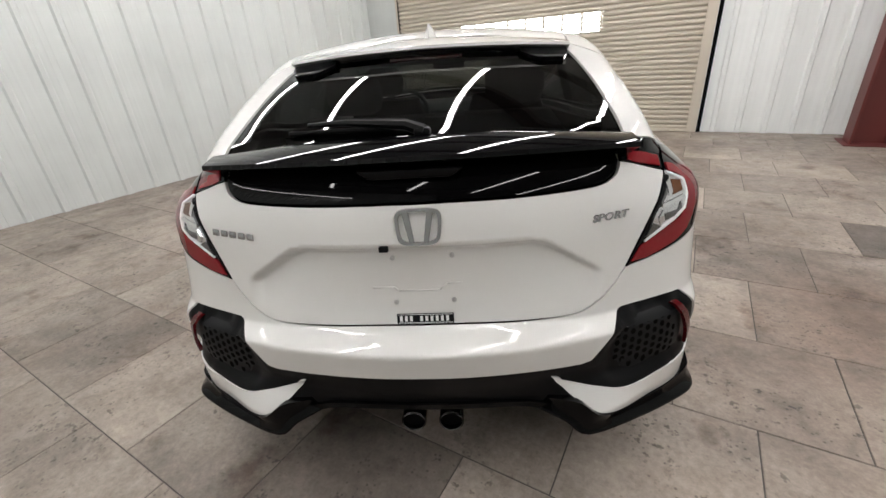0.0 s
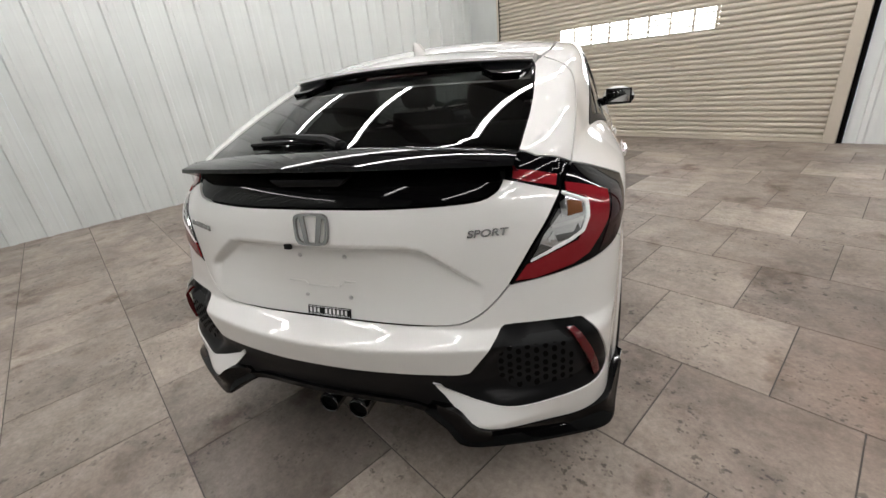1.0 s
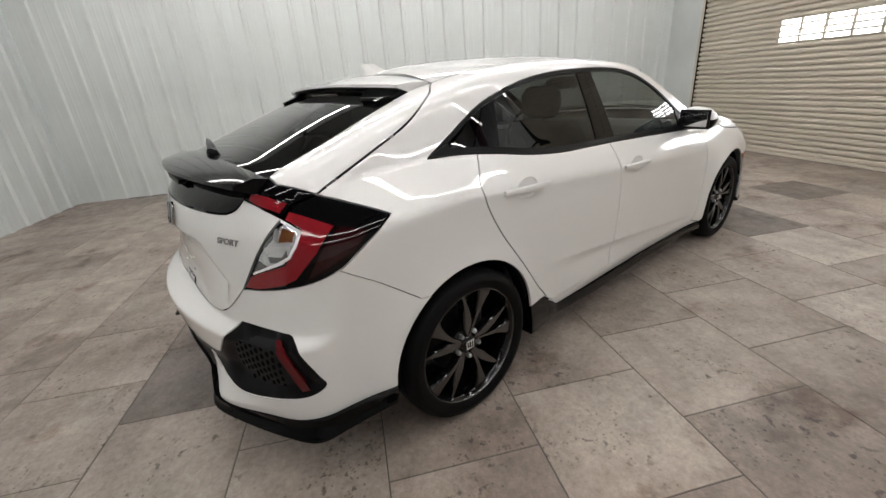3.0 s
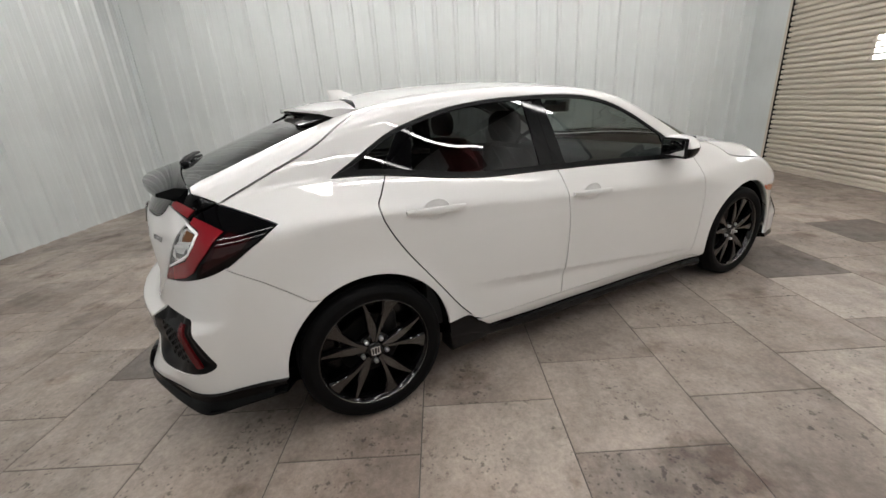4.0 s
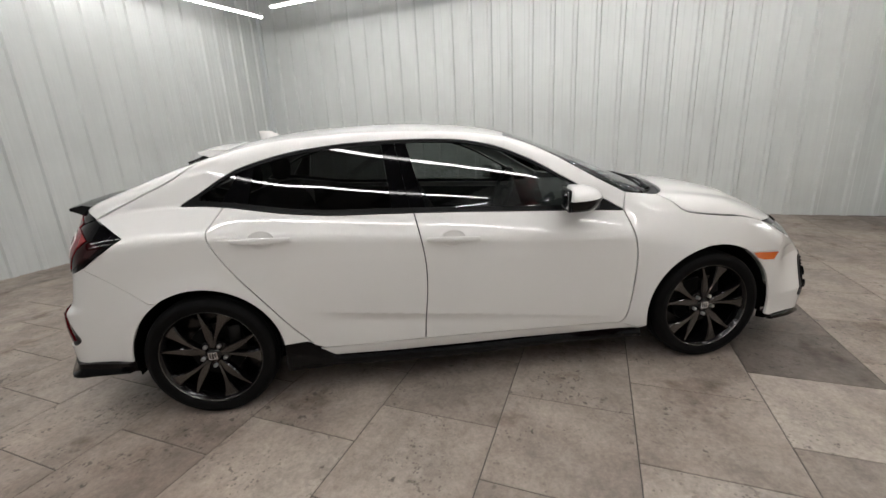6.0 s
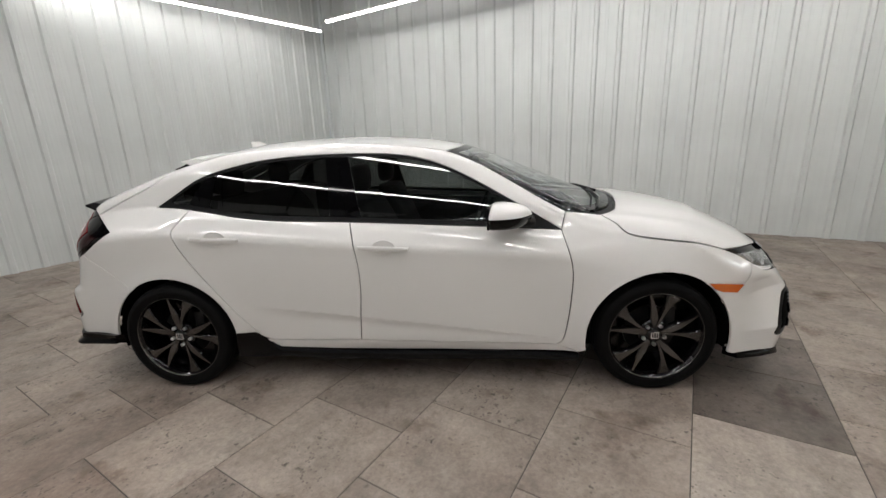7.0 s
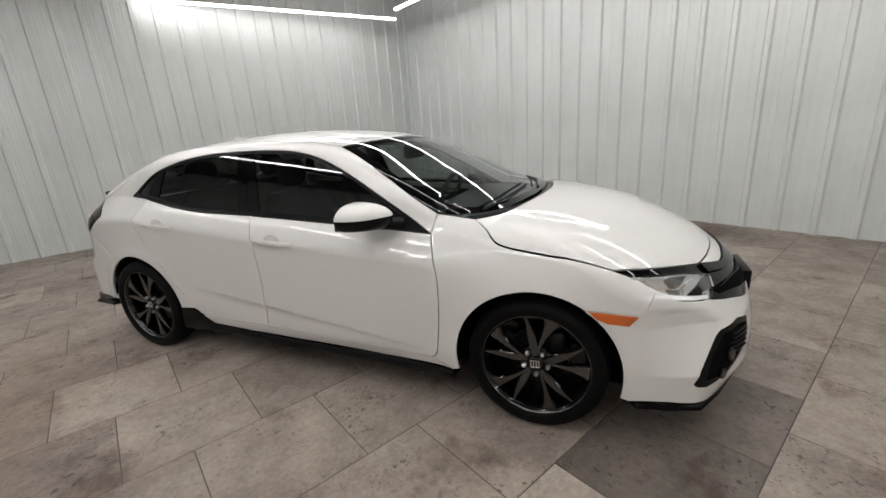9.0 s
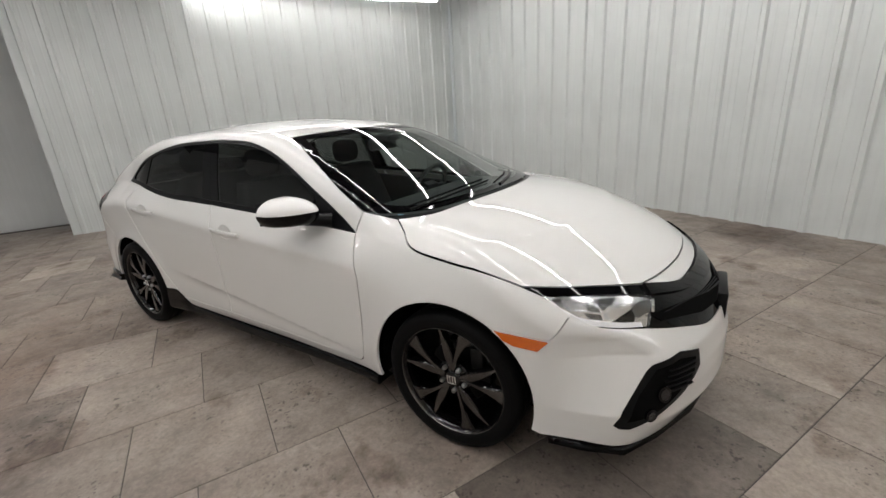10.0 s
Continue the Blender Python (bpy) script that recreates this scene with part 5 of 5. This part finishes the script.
def front_splitter():
    rows = []
    for p in [q * (-1, 1, 1) for q in splitter[:0:-1]] + splitter[::-1][0:]:
        out = np.array((p[0], (p[1] - 2.6) * 0.8, 0.0))
        out /= np.linalg.norm(out)
        tuck = 0.026 * min(1.0, max(0.0, (0.68 - abs(p[0])) / 0.12))
        rows.append([tuple(p + out * a + np.array((0, 0, b))) for a, b in ((-0.05, 0.0), (0.014 - tuck, -0.004), (0.030 - tuck, -0.022), (0.027 - tuck, -0.032), (-0.05 - tuck, -0.042))])
    smooth_part("front_splitter", bridge(rows, True), LIP_BLACK, CAR, "gloss black splitter under the front bumper", 60)


front_splitter()


DARK_CHROME = mat("smoked_chrome", (0.16, 0.16, 0.16), 0.15, 1.0)


def underbody():
    bm = bmesh.new()
    box_into(bm, (-0.66, -0.66, 0.19), (0.66, 3.40, 0.24))
    box_into(bm, (-0.76, 0.42, 0.18), (0.76, 2.26, 0.26))
    box_into(bm, (-0.42, -0.76, 0.33), (0.42, -0.60, 0.40))
    part("underbody", bm, DEEP, CAR, "dark underbody")
    for x in (-0.050, 0.062):
        pipe = smooth_part("exhaust_pipe", lathe([(0.0, 0.0325), (-0.001, 0.0345), (0.004, 0.036), (0.16, 0.036), (0.16, 0.0), (0.015, 0.031), (0.0, 0.0325)], 28), DARK_CHROME, CAR, "round chrome exhaust tip")
        pipe.rotation_euler = (0, 0, radians(90))
        pipe.location = (x, -0.815, 0.296)
        smooth_part("rim", lathe([(-0.003, 0.0325), (-0.005, 0.0345), (-0.003, 0.0365), (0.004, 0.0372), (0.004, 0.0325), (-0.003, 0.0325)], 28), DARK_CHROME, pipe, "thin chrome rim", 60)
        p = part("bore", lathe([(0.012, 0.0), (0.012, 0.0322)], 20), DEEP, pipe)
    smooth_part("muffler", box((-0.22, -0.72, 0.235), (0.20, -0.50, 0.335), 0.03), mat("dark_muffler", (0.03, 0.03, 0.03), 0.5, 0.8), CAR, "dark exhaust silencer")


underbody()


def wheel_well(c, side):
    bm = bmesh.new()
    r = 0.372
    a0 = np.linspace(radians(-12), radians(192), 25)
    rows = [[(side * x, c + r * math.cos(a), 0.318 + r * math.sin(a)) for x in (0.40, 0.80)] for a in a0]
    bm = bridge(rows)
    part("wheel_well", bm, DEEP, CAR, "black wheel housing", True)


for c in (0.0, AXLE_F):
    for s in (1, -1):
        wheel_well(c, s)


def spoke(a_hub, a_rim, widths, face, deep, lift=0.0, share=1.0):
    """One blade from the hub to the rim, in the wheel's y-z plane; x is outwards. Widths are given from hub to rim."""
    rows = []
    for u in np.linspace(0, 1, 11):
        r = 0.040 + (0.239 - 0.040) * u
        a = radians(a_hub + (a_rim - a_hub) * u**0.8)
        w = float(np.interp(u, [0.0, 0.3, 0.55, 0.8, 0.92, 1.0], widths)) * share
        c = Vector((0, math.cos(a), math.sin(a)))
        t = Vector((0, -math.sin(a), math.cos(a)))
        x = face - 0.012 * (1 - u) ** 2 + 0.014 * u * (1 - u) + lift
        rows.append([tuple(c * r + t * (w * s) + Vector((q, 0, 0))) for s, q in ((-0.5, x - 0.004), (-0.40, x), (0.40, x + 0.001), (0.5, x - 0.004), (0.42, x - deep), (-0.42, x - deep))])
    return bridge(rows, True)


SLIM = [0.024, 0.046, 0.037, 0.020, 0.014, 0.012]
FLARED = [0.014, 0.018, 0.026, 0.050, 0.074, 0.086]


def wheel():
    """A dark alloy wheel with its tyre; its outer face looks along +x."""
    w = smooth_part("wheel", lathe([(-0.10, 0.225), (-0.098, 0.236), (0.004, 0.226), (0.022, 0.234), (0.030, 0.241), (0.034, 0.243), (0.032, 0.250), (-0.10, 0.250), (-0.10, 0.225)], 64), ALLOY_DARK, CAR, "gloss black alloy wheel with five pairs of twisted spokes", 40)
    tyre = [(-0.115, 0.243), (-0.122, 0.27), (-0.118, 0.300), (-0.10, 0.314), (-0.07, 0.318), (-0.045, 0.318), (-0.043, 0.312), (-0.037, 0.312), (-0.035, 0.318), (-0.005, 0.318), (-0.003, 0.312), (0.003, 0.312), (0.005, 0.318), (0.018, 0.316), (0.034, 0.309), (0.040, 0.303), (0.0405, 0.301), (0.0445, 0.297), (0.0475, 0.285), (0.0482, 0.283), (0.0482, 0.279), (0.0475, 0.277), (0.0475, 0.268), (0.0455, 0.262), (0.044, 0.255), (0.042, 0.2505), (0.036, 0.246)]
    smooth_part("tyre", lathe(tyre, 72), RUBBER, w, "black rubber tyre", 40)
    smooth_part("rim_edge", lathe([(0.030, 0.2395), (0.036, 0.2415), (0.0385, 0.244), (0.0375, 0.2465), (0.030, 0.2475)], 72), ALLOY_FACE, w, "thin machined rim edge", 50)
    for k in range(5):
        for a0, a1, widths, face in ((87, 96.5, SLIM, 0.020), (77, 66, FLARED, 0.022)):
            smooth_part("spoke", spoke(a0 + 72 * k, a1 + 72 * k, widths, face, 0.035), ALLOY_DARK, w, "", 30)
            smooth_part("spoke_face", spoke(a0 + 72 * k, a1 + 72 * k, widths, face, 0.004, 0.0008, 0.86), ALLOY_FACE, w, "machined grey spoke face", 30)
        a = radians(54 + 72 * k)
        nut = smooth_part("lug_nut", lathe([(-0.01, 0.0095), (0.014, 0.0095), (0.018, 0.006), (0.018, 0.0)], 10), STEEL, w, "steel lug nut")
        nut.location = (0.002, 0.057 * math.cos(a), 0.057 * math.sin(a))
    smooth_part("hub", lathe([(-0.03, 0.080), (-0.006, 0.078), (0.0, 0.070), (0.0, 0.042), (0.012, 0.036), (0.016, 0.030), (0.018, 0.0)], 40), ALLOY_DARK, w, "black hub cap")
    bm = bmesh.new()
    for a, b, c, d in ((-0.021, -0.0155, -0.019, 0.019), (0.0155, 0.021, -0.019, 0.019), (-0.0155, 0.0155, 0.0145, 0.019), (-0.0155, 0.0155, -0.019, -0.0145), (-0.0085, -0.0045, -0.0145, 0.0145), (0.0045, 0.0085, -0.0145, 0.0145)):
        box_into(bm, (0.018, a, c), (0.0212, b, d), 0.001)
    part("hub_emblem", bm, SILVER, w, "small silver emblem")
    smooth_part("brake_disc", lathe([(-0.075, 0.0), (-0.055, 0.0), (-0.055, 0.140), (-0.075, 0.140), (-0.075, 0.0)], 40), mat("brake_iron", (0.012, 0.012, 0.012), 0.45, 0.8), w, "dark brake disc")
    smooth_part("brake_caliper", box((-0.085, 0.065, 0.03), (-0.035, 0.130, 0.135), 0.014), mat("brake_caliper_grey", (0.02, 0.02, 0.02), 0.5, 0.6), w, "grey brake caliper")
    smooth_part("barrel", lathe([(-0.11, 0.0), (-0.11, 0.2255), (-0.02, 0.2255)], 40), BARREL, w, "gloss black wheel barrel")
    return w


first_wheel = wheel()
first_wheel.matrix_basis = pose(0.803, 0, 0.318)
copy_thing(first_wheel, pose(0.788, AXLE_F, 0.318, 4))
copy_thing(first_wheel, pose(-0.803, 0, 0.318, 0, 0, 180))
copy_thing(first_wheel, pose(-0.788, AXLE_F, 0.318, 0, 0, 180))


def front_wipers():
    for pts in (((0.62, 2.405, 0.988), (0.40, 2.47, 1.012), (0.05, 2.50, 1.028)), ((0.02, 2.56, 1.008), (-0.25, 2.50, 1.018), (-0.52, 2.37, 1.008))):
        w = smooth_part("front_wiper", tube(pts, [0.008, 0.007, 0.005], 8), SATIN, CAR, "black windscreen wiper")
        smooth_part("blade", tube([(p[0] * 0.98, p[1] - 0.035, p[2] + 0.006) for p in pts], 0.005, 6), RUBBER, w, "rubber wiper blade")


front_wipers()


# ---- cabin ----
def seat(x, y, wide, name, label):
    s = smooth_part(name, box((x - wide / 2, y - 0.05, 0.34), (x + wide / 2, y + 0.50, 0.56), 0.05), CLOTH, CAR, label, 50)
    rows = []
    for z, yy, w, d in ((0.48, -0.02, 1.0, 0.13), (0.70, -0.08, 1.04, 0.12), (0.92, -0.15, 0.98, 0.10), (1.06, -0.19, 0.80, 0.07)):
        rows.append([(x + wide / 2 * w * math.copysign(abs(math.cos(a)) ** 0.4, math.cos(a)), y + yy + d * math.copysign(abs(math.sin(a)) ** 0.6, math.sin(a)), z) for a in np.linspace(0, 2 * math.pi, 21)[:-1]])
    smooth_part("backrest", bridge(rows, True), CLOTH, s, "", 60)
    n = 1 if wide < 0.7 else 2
    for k in range(n):
        hx = x + (0 if n == 1 else (k - 0.5) * wide * 0.55)
        rest = []
        for z, w, d in ((1.085, 0.075, 0.03), (1.10, 0.105, 0.048), (1.15, 0.122, 0.056), (1.20, 0.120, 0.054), (1.235, 0.100, 0.044), (1.25, 0.065, 0.024)):
            rest.append([(hx + w * math.copysign(abs(math.cos(a)) ** 0.6, math.cos(a)), y - 0.22 + d * math.sin(a), z) for a in np.linspace(0, 2 * math.pi, 17)[:-1]])
        smooth_part("headrest", bridge(rest, True), CLOTH, s, "", 70)


seat(0.37, 1.25, 0.50, "front_seat", "black cloth front seat")
seat(-0.37, 1.25, 0.50, "front_seat", "black cloth front seat")
seat(0.0, 0.38, 1.22, "rear_bench", "black cloth rear bench")


def cabin():
    rows = []
    for y, z in ((2.46, 0.60), (2.44, 0.925), (2.20, 0.940), (1.98, 0.930), (1.90, 0.87), (1.92, 0.55)):
        rows.append((y, z))
    dash = smooth_part("dashboard", prism(rows, 0, -0.68, 0.68, 0.02), DASH, CAR, "black plastic dashboard", 50)
    bm = bmesh.new()
    R, r = 0.185, 0.016
    rings = []
    for k in range(32):
        a = 2 * math.pi * k / 32
        rings.append([bm.verts.new(((R + r * math.cos(b)) * math.cos(a), r * math.sin(b), (R + r * math.cos(b)) * math.sin(a))) for b in np.linspace(0, 2 * math.pi, 9)[:-1]])
    for k in range(32):
        p, q = rings[k], rings[(k + 1) % 32]
        for i in range(8):
            bm.faces.new((p[i], p[(i + 1) % 8], q[(i + 1) % 8], q[i]))
    box_into(bm, (-0.17, -0.01, -0.03), (0.17, 0.015, 0.03))
    box_into(bm, (-0.06, -0.03, -0.07), (0.06, 0.02, 0.05))
    sw = smooth_part("steering_wheel", bm, DASH, CAR, "black steering wheel", 40)
    sw.location, sw.rotation_euler = (-0.37, 1.82, 0.88), (radians(-22), 0, 0)
    m = smooth_part("inside_mirror", box((-0.12, 1.73, 1.20), (0.12, 1.77, 1.27), 0.015), DASH, CAR, "black inside mirror")
    smooth_part("sensor_box", box((-0.06, 1.70, 1.25), (0.06, 1.84, 1.285), 0.012), DASH, m, "black sensor box on the windscreen")
    part("cabin_floor", box((-0.72, -0.55, 0.27), (0.72, 2.5, 0.30)), DEEP, CAR, "dark cabin floor")
    for s in (1, -1):
        x0, x1 = sorted((s * 0.70, s * 0.745))
        part("door_lining", prism([(0.3, 0.30), (2.2, 0.30), (2.15, 0.86), (1.1, 0.925), (0.3, 0.98)], 0, x0, x1), DASH, CAR, "black door lining")
    part("load_floor", box((-0.62, -0.62, 0.72), (0.62, 0.10, 0.75)), DEEP, CAR, "black load cover")
    part("head_lining", prism([(0.15, 1.28), (0.5, 1.325), (1.0, 1.335), (1.5, 1.305), (1.5, 1.295), (1.0, 1.325), (0.5, 1.315), (0.15, 1.27)], 0, -0.50, 0.50), mat("grey_head_lining", (0.25, 0.25, 0.24), 0.9), CAR, "light grey head lining")
    part("cross_lining", box((-0.66, 2.44, 0.30), (0.66, 2.47, 0.92)), DEEP, CAR, "dark bulkhead")
    part("rear_bulkhead", prism([(-0.60, 0.35), (-0.56, 0.35), (-0.50, 0.98), (-0.54, 0.98)], 0, -0.60, 0.60), DEEP, CAR, "dark inner tail panel")
    smooth_part("sticker", prism([(0.545, 0.0), (0.60, 0.0), (0.60, 0.03), (0.545, 0.03)], 2, 0.0, 0.001), mat("blue_paper", (0.12, 0.30, 0.45), 0.6), dash, "small blue paper tag")
    bpy.data.objects["sticker"].matrix_basis = pose(0, 2.28, 0.9415)


cabin()


# ---- badges, plate screws and lettering ----
def on_gate(x, z, lift=0.0):
    p = cast(np.array([[x, -1.2, z]]), BACK)[0]
    n = slope_at(p[None])[0]
    return p + n * (float(plate_well(p[None])[0]) + lift), n


def gate_matrix(x, z, lift):
    p, n = on_gate(x, z, lift)
    up = Vector((0, 0, 1))
    n = Vector(n)
    right = up.cross(n).normalized()
    top = n.cross(right)
    m = Matrix((right, top, n)).transposed().to_4x4()
    m.translation = Vector(p)
    return m


def emblem():
    bm = bmesh.new()
    n = 40
    rings = [[], [], [], []]
    for k in range(n):
        a = 2 * math.pi * k / n
        c, s = math.cos(a), math.sin(a)
        fx, fy = math.copysign(abs(c) ** 0.45, c), math.copysign(abs(s) ** 0.45, s)
        taper = 1 + 0.06 * fy
        for r, (u, z) in enumerate(((0.0, 0.0), (0.001, 0.008), (0.0085, 0.008), (0.0095, 0.0))):
            rings[r].append(bm.verts.new(((0.056 - u) * fx * taper, (0.047 - u) * fy, z)))
    for r in range(3):
        for k in range(n):
            bm.faces.new((rings[r][k], rings[r][(k + 1) % n], rings[r + 1][(k + 1) % n], rings[r + 1][k]))
    bmesh.ops.recalc_face_normals(bm, faces=bm.faces)
    frame_ob = smooth_part("emblem", bm, EMBLEM, gate, "chrome emblem in a rounded square frame", 40)
    frame_ob.matrix_basis = gate_matrix(0.0156, 0.918, 0.002)
    for s in (1, -1):
        bm = bmesh.new()
        lo = [(s * 0.011, -0.038), (s * 0.024, -0.038), (s * 0.039, 0.038), (s * 0.022, 0.038)]
        a = [bm.verts.new((x, y, 0.001)) for x, y in lo]
        b = [bm.verts.new((x, y, 0.006)) for x, y in lo]
        for i in range(4):
            bm.faces.new((a[i], a[(i + 1) % 4], b[(i + 1) % 4], b[i]))
        bm.faces.new(b)
        bmesh.ops.recalc_face_normals(bm, faces=bm.faces)
        smooth_part("emblem_bar", bm, EMBLEM, frame_ob, "", 30)


emblem()


def lettering(text, x, z, size, parent, material, lift=0.002, squeeze=1.0):
    cu = bpy.data.curves.new("lettering", "FONT")
    cu.body, cu.size, cu.extrude, cu.align_x, cu.align_y, cu.shear = text, size, 0.0012, "CENTER", "CENTER", 0.2
    cu.offset = 0.0006
    ob = new("lettering", cu)
    me = bpy.data.meshes.new_from_object(ob.evaluated_get(bpy.context.evaluated_depsgraph_get()))
    bpy.data.objects.remove(ob)
    me.materials.clear()
    me.materials.append(material)
    ob = new("lettering", me)
    ob.parent = parent
    ob.matrix_basis = gate_matrix(x, z, lift) @ Matrix.Diagonal((squeeze, 1, 1, 1))
    return ob


tagged(lettering("SPORT", 0.4918, 0.893, 0.027, gate, LETTER, squeeze=1.28), "silver lettering")


def letter_bars():
    bm = bmesh.new()
    for k in range(5):
        x = -0.066 + 0.033 * k
        box_into(bm, (x - 0.012, -0.009, 0), (x + 0.012, 0.009, 0.003), 0.001)
    ob = smooth_part("badge_bars", bm, LETTER, gate, "silver badge drawn as five short bars")
    ob.matrix_basis = gate_matrix(-0.507, 0.884, 0.001)


letter_bars()


def dealer_plate():
    p = smooth_part("dealer_badge", box((-0.077, -0.0145, 0), (0.077, 0.0145, 0.003), 0.002), SATIN, gate, "black dealer badge with white bars")
    p.matrix_basis = gate_matrix(0.0107, 0.647, 0.001)
    bm = bmesh.new()
    for a in [-0.069 + 0.0135 * k for k in range(3)] + [-0.014 + 0.0140 * k for k in range(6)]:
        box_into(bm, (a, -0.0075, 0.003), (a + 0.0075, 0.0075, 0.0036))
    for s in (-0.0115, 0.0115):
        box_into(bm, (-0.073, s - 0.0008, 0.003), (0.073, s + 0.0008, 0.0034))
    part("print", bm, PLAIN_WHITE, p, "white printed bars")


dealer_plate()
for x, z in ((-0.062, 0.826), (0.093, 0.829), (-0.064, 0.695), (0.0906, 0.698)):
    s = smooth_part("plate_screw", lathe([(0.0, 0.007), (0.004, 0.0065), (0.006, 0.004), (0.006, 0.0)], 14), STEEL, gate, "steel plate screw")
    s.matrix_basis = gate_matrix(x, z, 0.0) @ pose(0, 0, 0, 0, -90, 0)
cam_eye = smooth_part("rear_camera", box((-0.012, -0.008, -0.004), (0.012, 0.008, 0.008), 0.003), SATIN, gate, "small black rear camera")
cam_eye.matrix_basis = gate_matrix(-0.075, 0.864, 0.004)
# the plate mount pressed into the tailgate
bm = bmesh.new()
for a, b in (((-0.125, 0.738), (-0.066, 0.738)), ((-0.066, 0.738), (-0.055, 0.727)), ((-0.055, 0.727), (0.055, 0.727)), ((0.055, 0.727), (0.075, 0.746)), ((0.075, 0.746), (0.115, 0.747))):
    p, q = on_gate(*a, 0.0)[0], on_gate(*b, 0.0)[0]
    t = tube([tuple(p), tuple(q)], 0.0025, 6)
    me = bpy.data.meshes.new("tmp")
    t.to_mesh(me)
    t.free()
    bm.from_mesh(me)
    bpy.data.meshes.remove(me)
part("plate_rib", bm, WHITE, gate, "raised rib round the plate mount", True)
# empty plate holder standing off the grille
smooth_part("plate_holder", prism([(-0.11, 0.37), (0.11, 0.37), (0.14, 0.49), (0.14, 0.60), (-0.14, 0.60), (-0.14, 0.49)], 1, 3.595, 3.634, 0.006), SATIN, CAR, "empty black plate holder on the nose")


# ---- the tiled floor: square tiles in courses along x, each course set on by about half a tile ----
PALE = {(0, 0), (3, 1), (4, 0), (0, -5), (-4, 2), (-2, -6), (6, 3), (1, 3), (-5, -1)}
DULL = {(4, -1), (4, -2), (-1, -4), (6, -1), (2, 3), (-3, -3)}


def tiled_floor():
    pitch_x, pitch_y, gap, step = 0.585, 0.592, 0.005, 0.273
    floor = tagged(empty("floor"), "grey-brown stone-look porcelain tile floor laid in staggered courses", "floor", kind="structure")
    part("grout_bed", box((X_LEFT - 0.1, -5.5, -0.06), (X_RIGHT + 0.1, Y_FRONT + 0.2, -0.003)), GROUT, floor)
    size = (pitch_x - gap, pitch_y - gap)

    def tile_mesh(material):
        bm = bmesh.new()
        box_into(bm, (0, 0, -0.012), (*size, 0.0))
        top = [e for e in bm.edges if all(v.co.z > -0.001 for v in e.verts)]
        bmesh.ops.bevel(bm, geom=top, offset=0.0015, segments=1, affect="EDGES")
        me = bpy.data.meshes.new("tile")
        bm.to_mesh(me)
        bm.free()
        me.materials.append(material)
        return me

    kinds = [tile_mesh(m) for m in (TILE, TILE_LIGHT, TILE_DARK)]
    verts, faces = [], []
    for j in range(-10, 11):
        y = 0.557 + (0.604 if j > 0 else 0.578) * j
        deep = (0.604 if j >= 0 else 0.578) - gap
        for i in range(-14, 20):
            x = 0.73 - step * j + pitch_x * i
            if not (X_LEFT - 0.52 < x < X_RIGHT - 0.6 and -5.45 < y < Y_FRONT):
                continue
            key = (j, i)
            if x < 3.4 and -4.4 < y < 5.9:
                me = kinds[1 if key in PALE else 2 if key in DULL else 0]
                o = new("tile", me)
                o.parent = floor
                a, b = max(x, X_LEFT - 0.05), max(y, Y_BACK - 1.3)
                c, d = min(x + size[0], X_RIGHT + 0.02), min(y + deep, Y_FRONT + 0.08)
                o.location = (a, b, 0)
                o.scale = ((c - a) / size[0], (d - b) / size[1], 1)
            else:
                n = len(verts)
                verts += [(x, y, 0), (x + size[0], y, 0), (x + size[0], y + deep, 0), (x, y + deep, 0)]
                verts += [(a, b, -0.012) for a, b, _ in verts[n:n + 4]]
                faces += [(n, n + 1, n + 2, n + 3)] + [(n + k, n + 4 + k, n + 4 + (k + 1) % 4, n + (k + 1) % 4) for k in range(4)]
    me = bpy.data.meshes.new("far_tiles")
    me.from_pydata(verts, [], faces)
    me.materials.append(TILE)
    o = new("far_tiles", me)
    o.parent = floor
    tagged(o, "grey-brown floor tiles", kind="stuff")


tiled_floor()
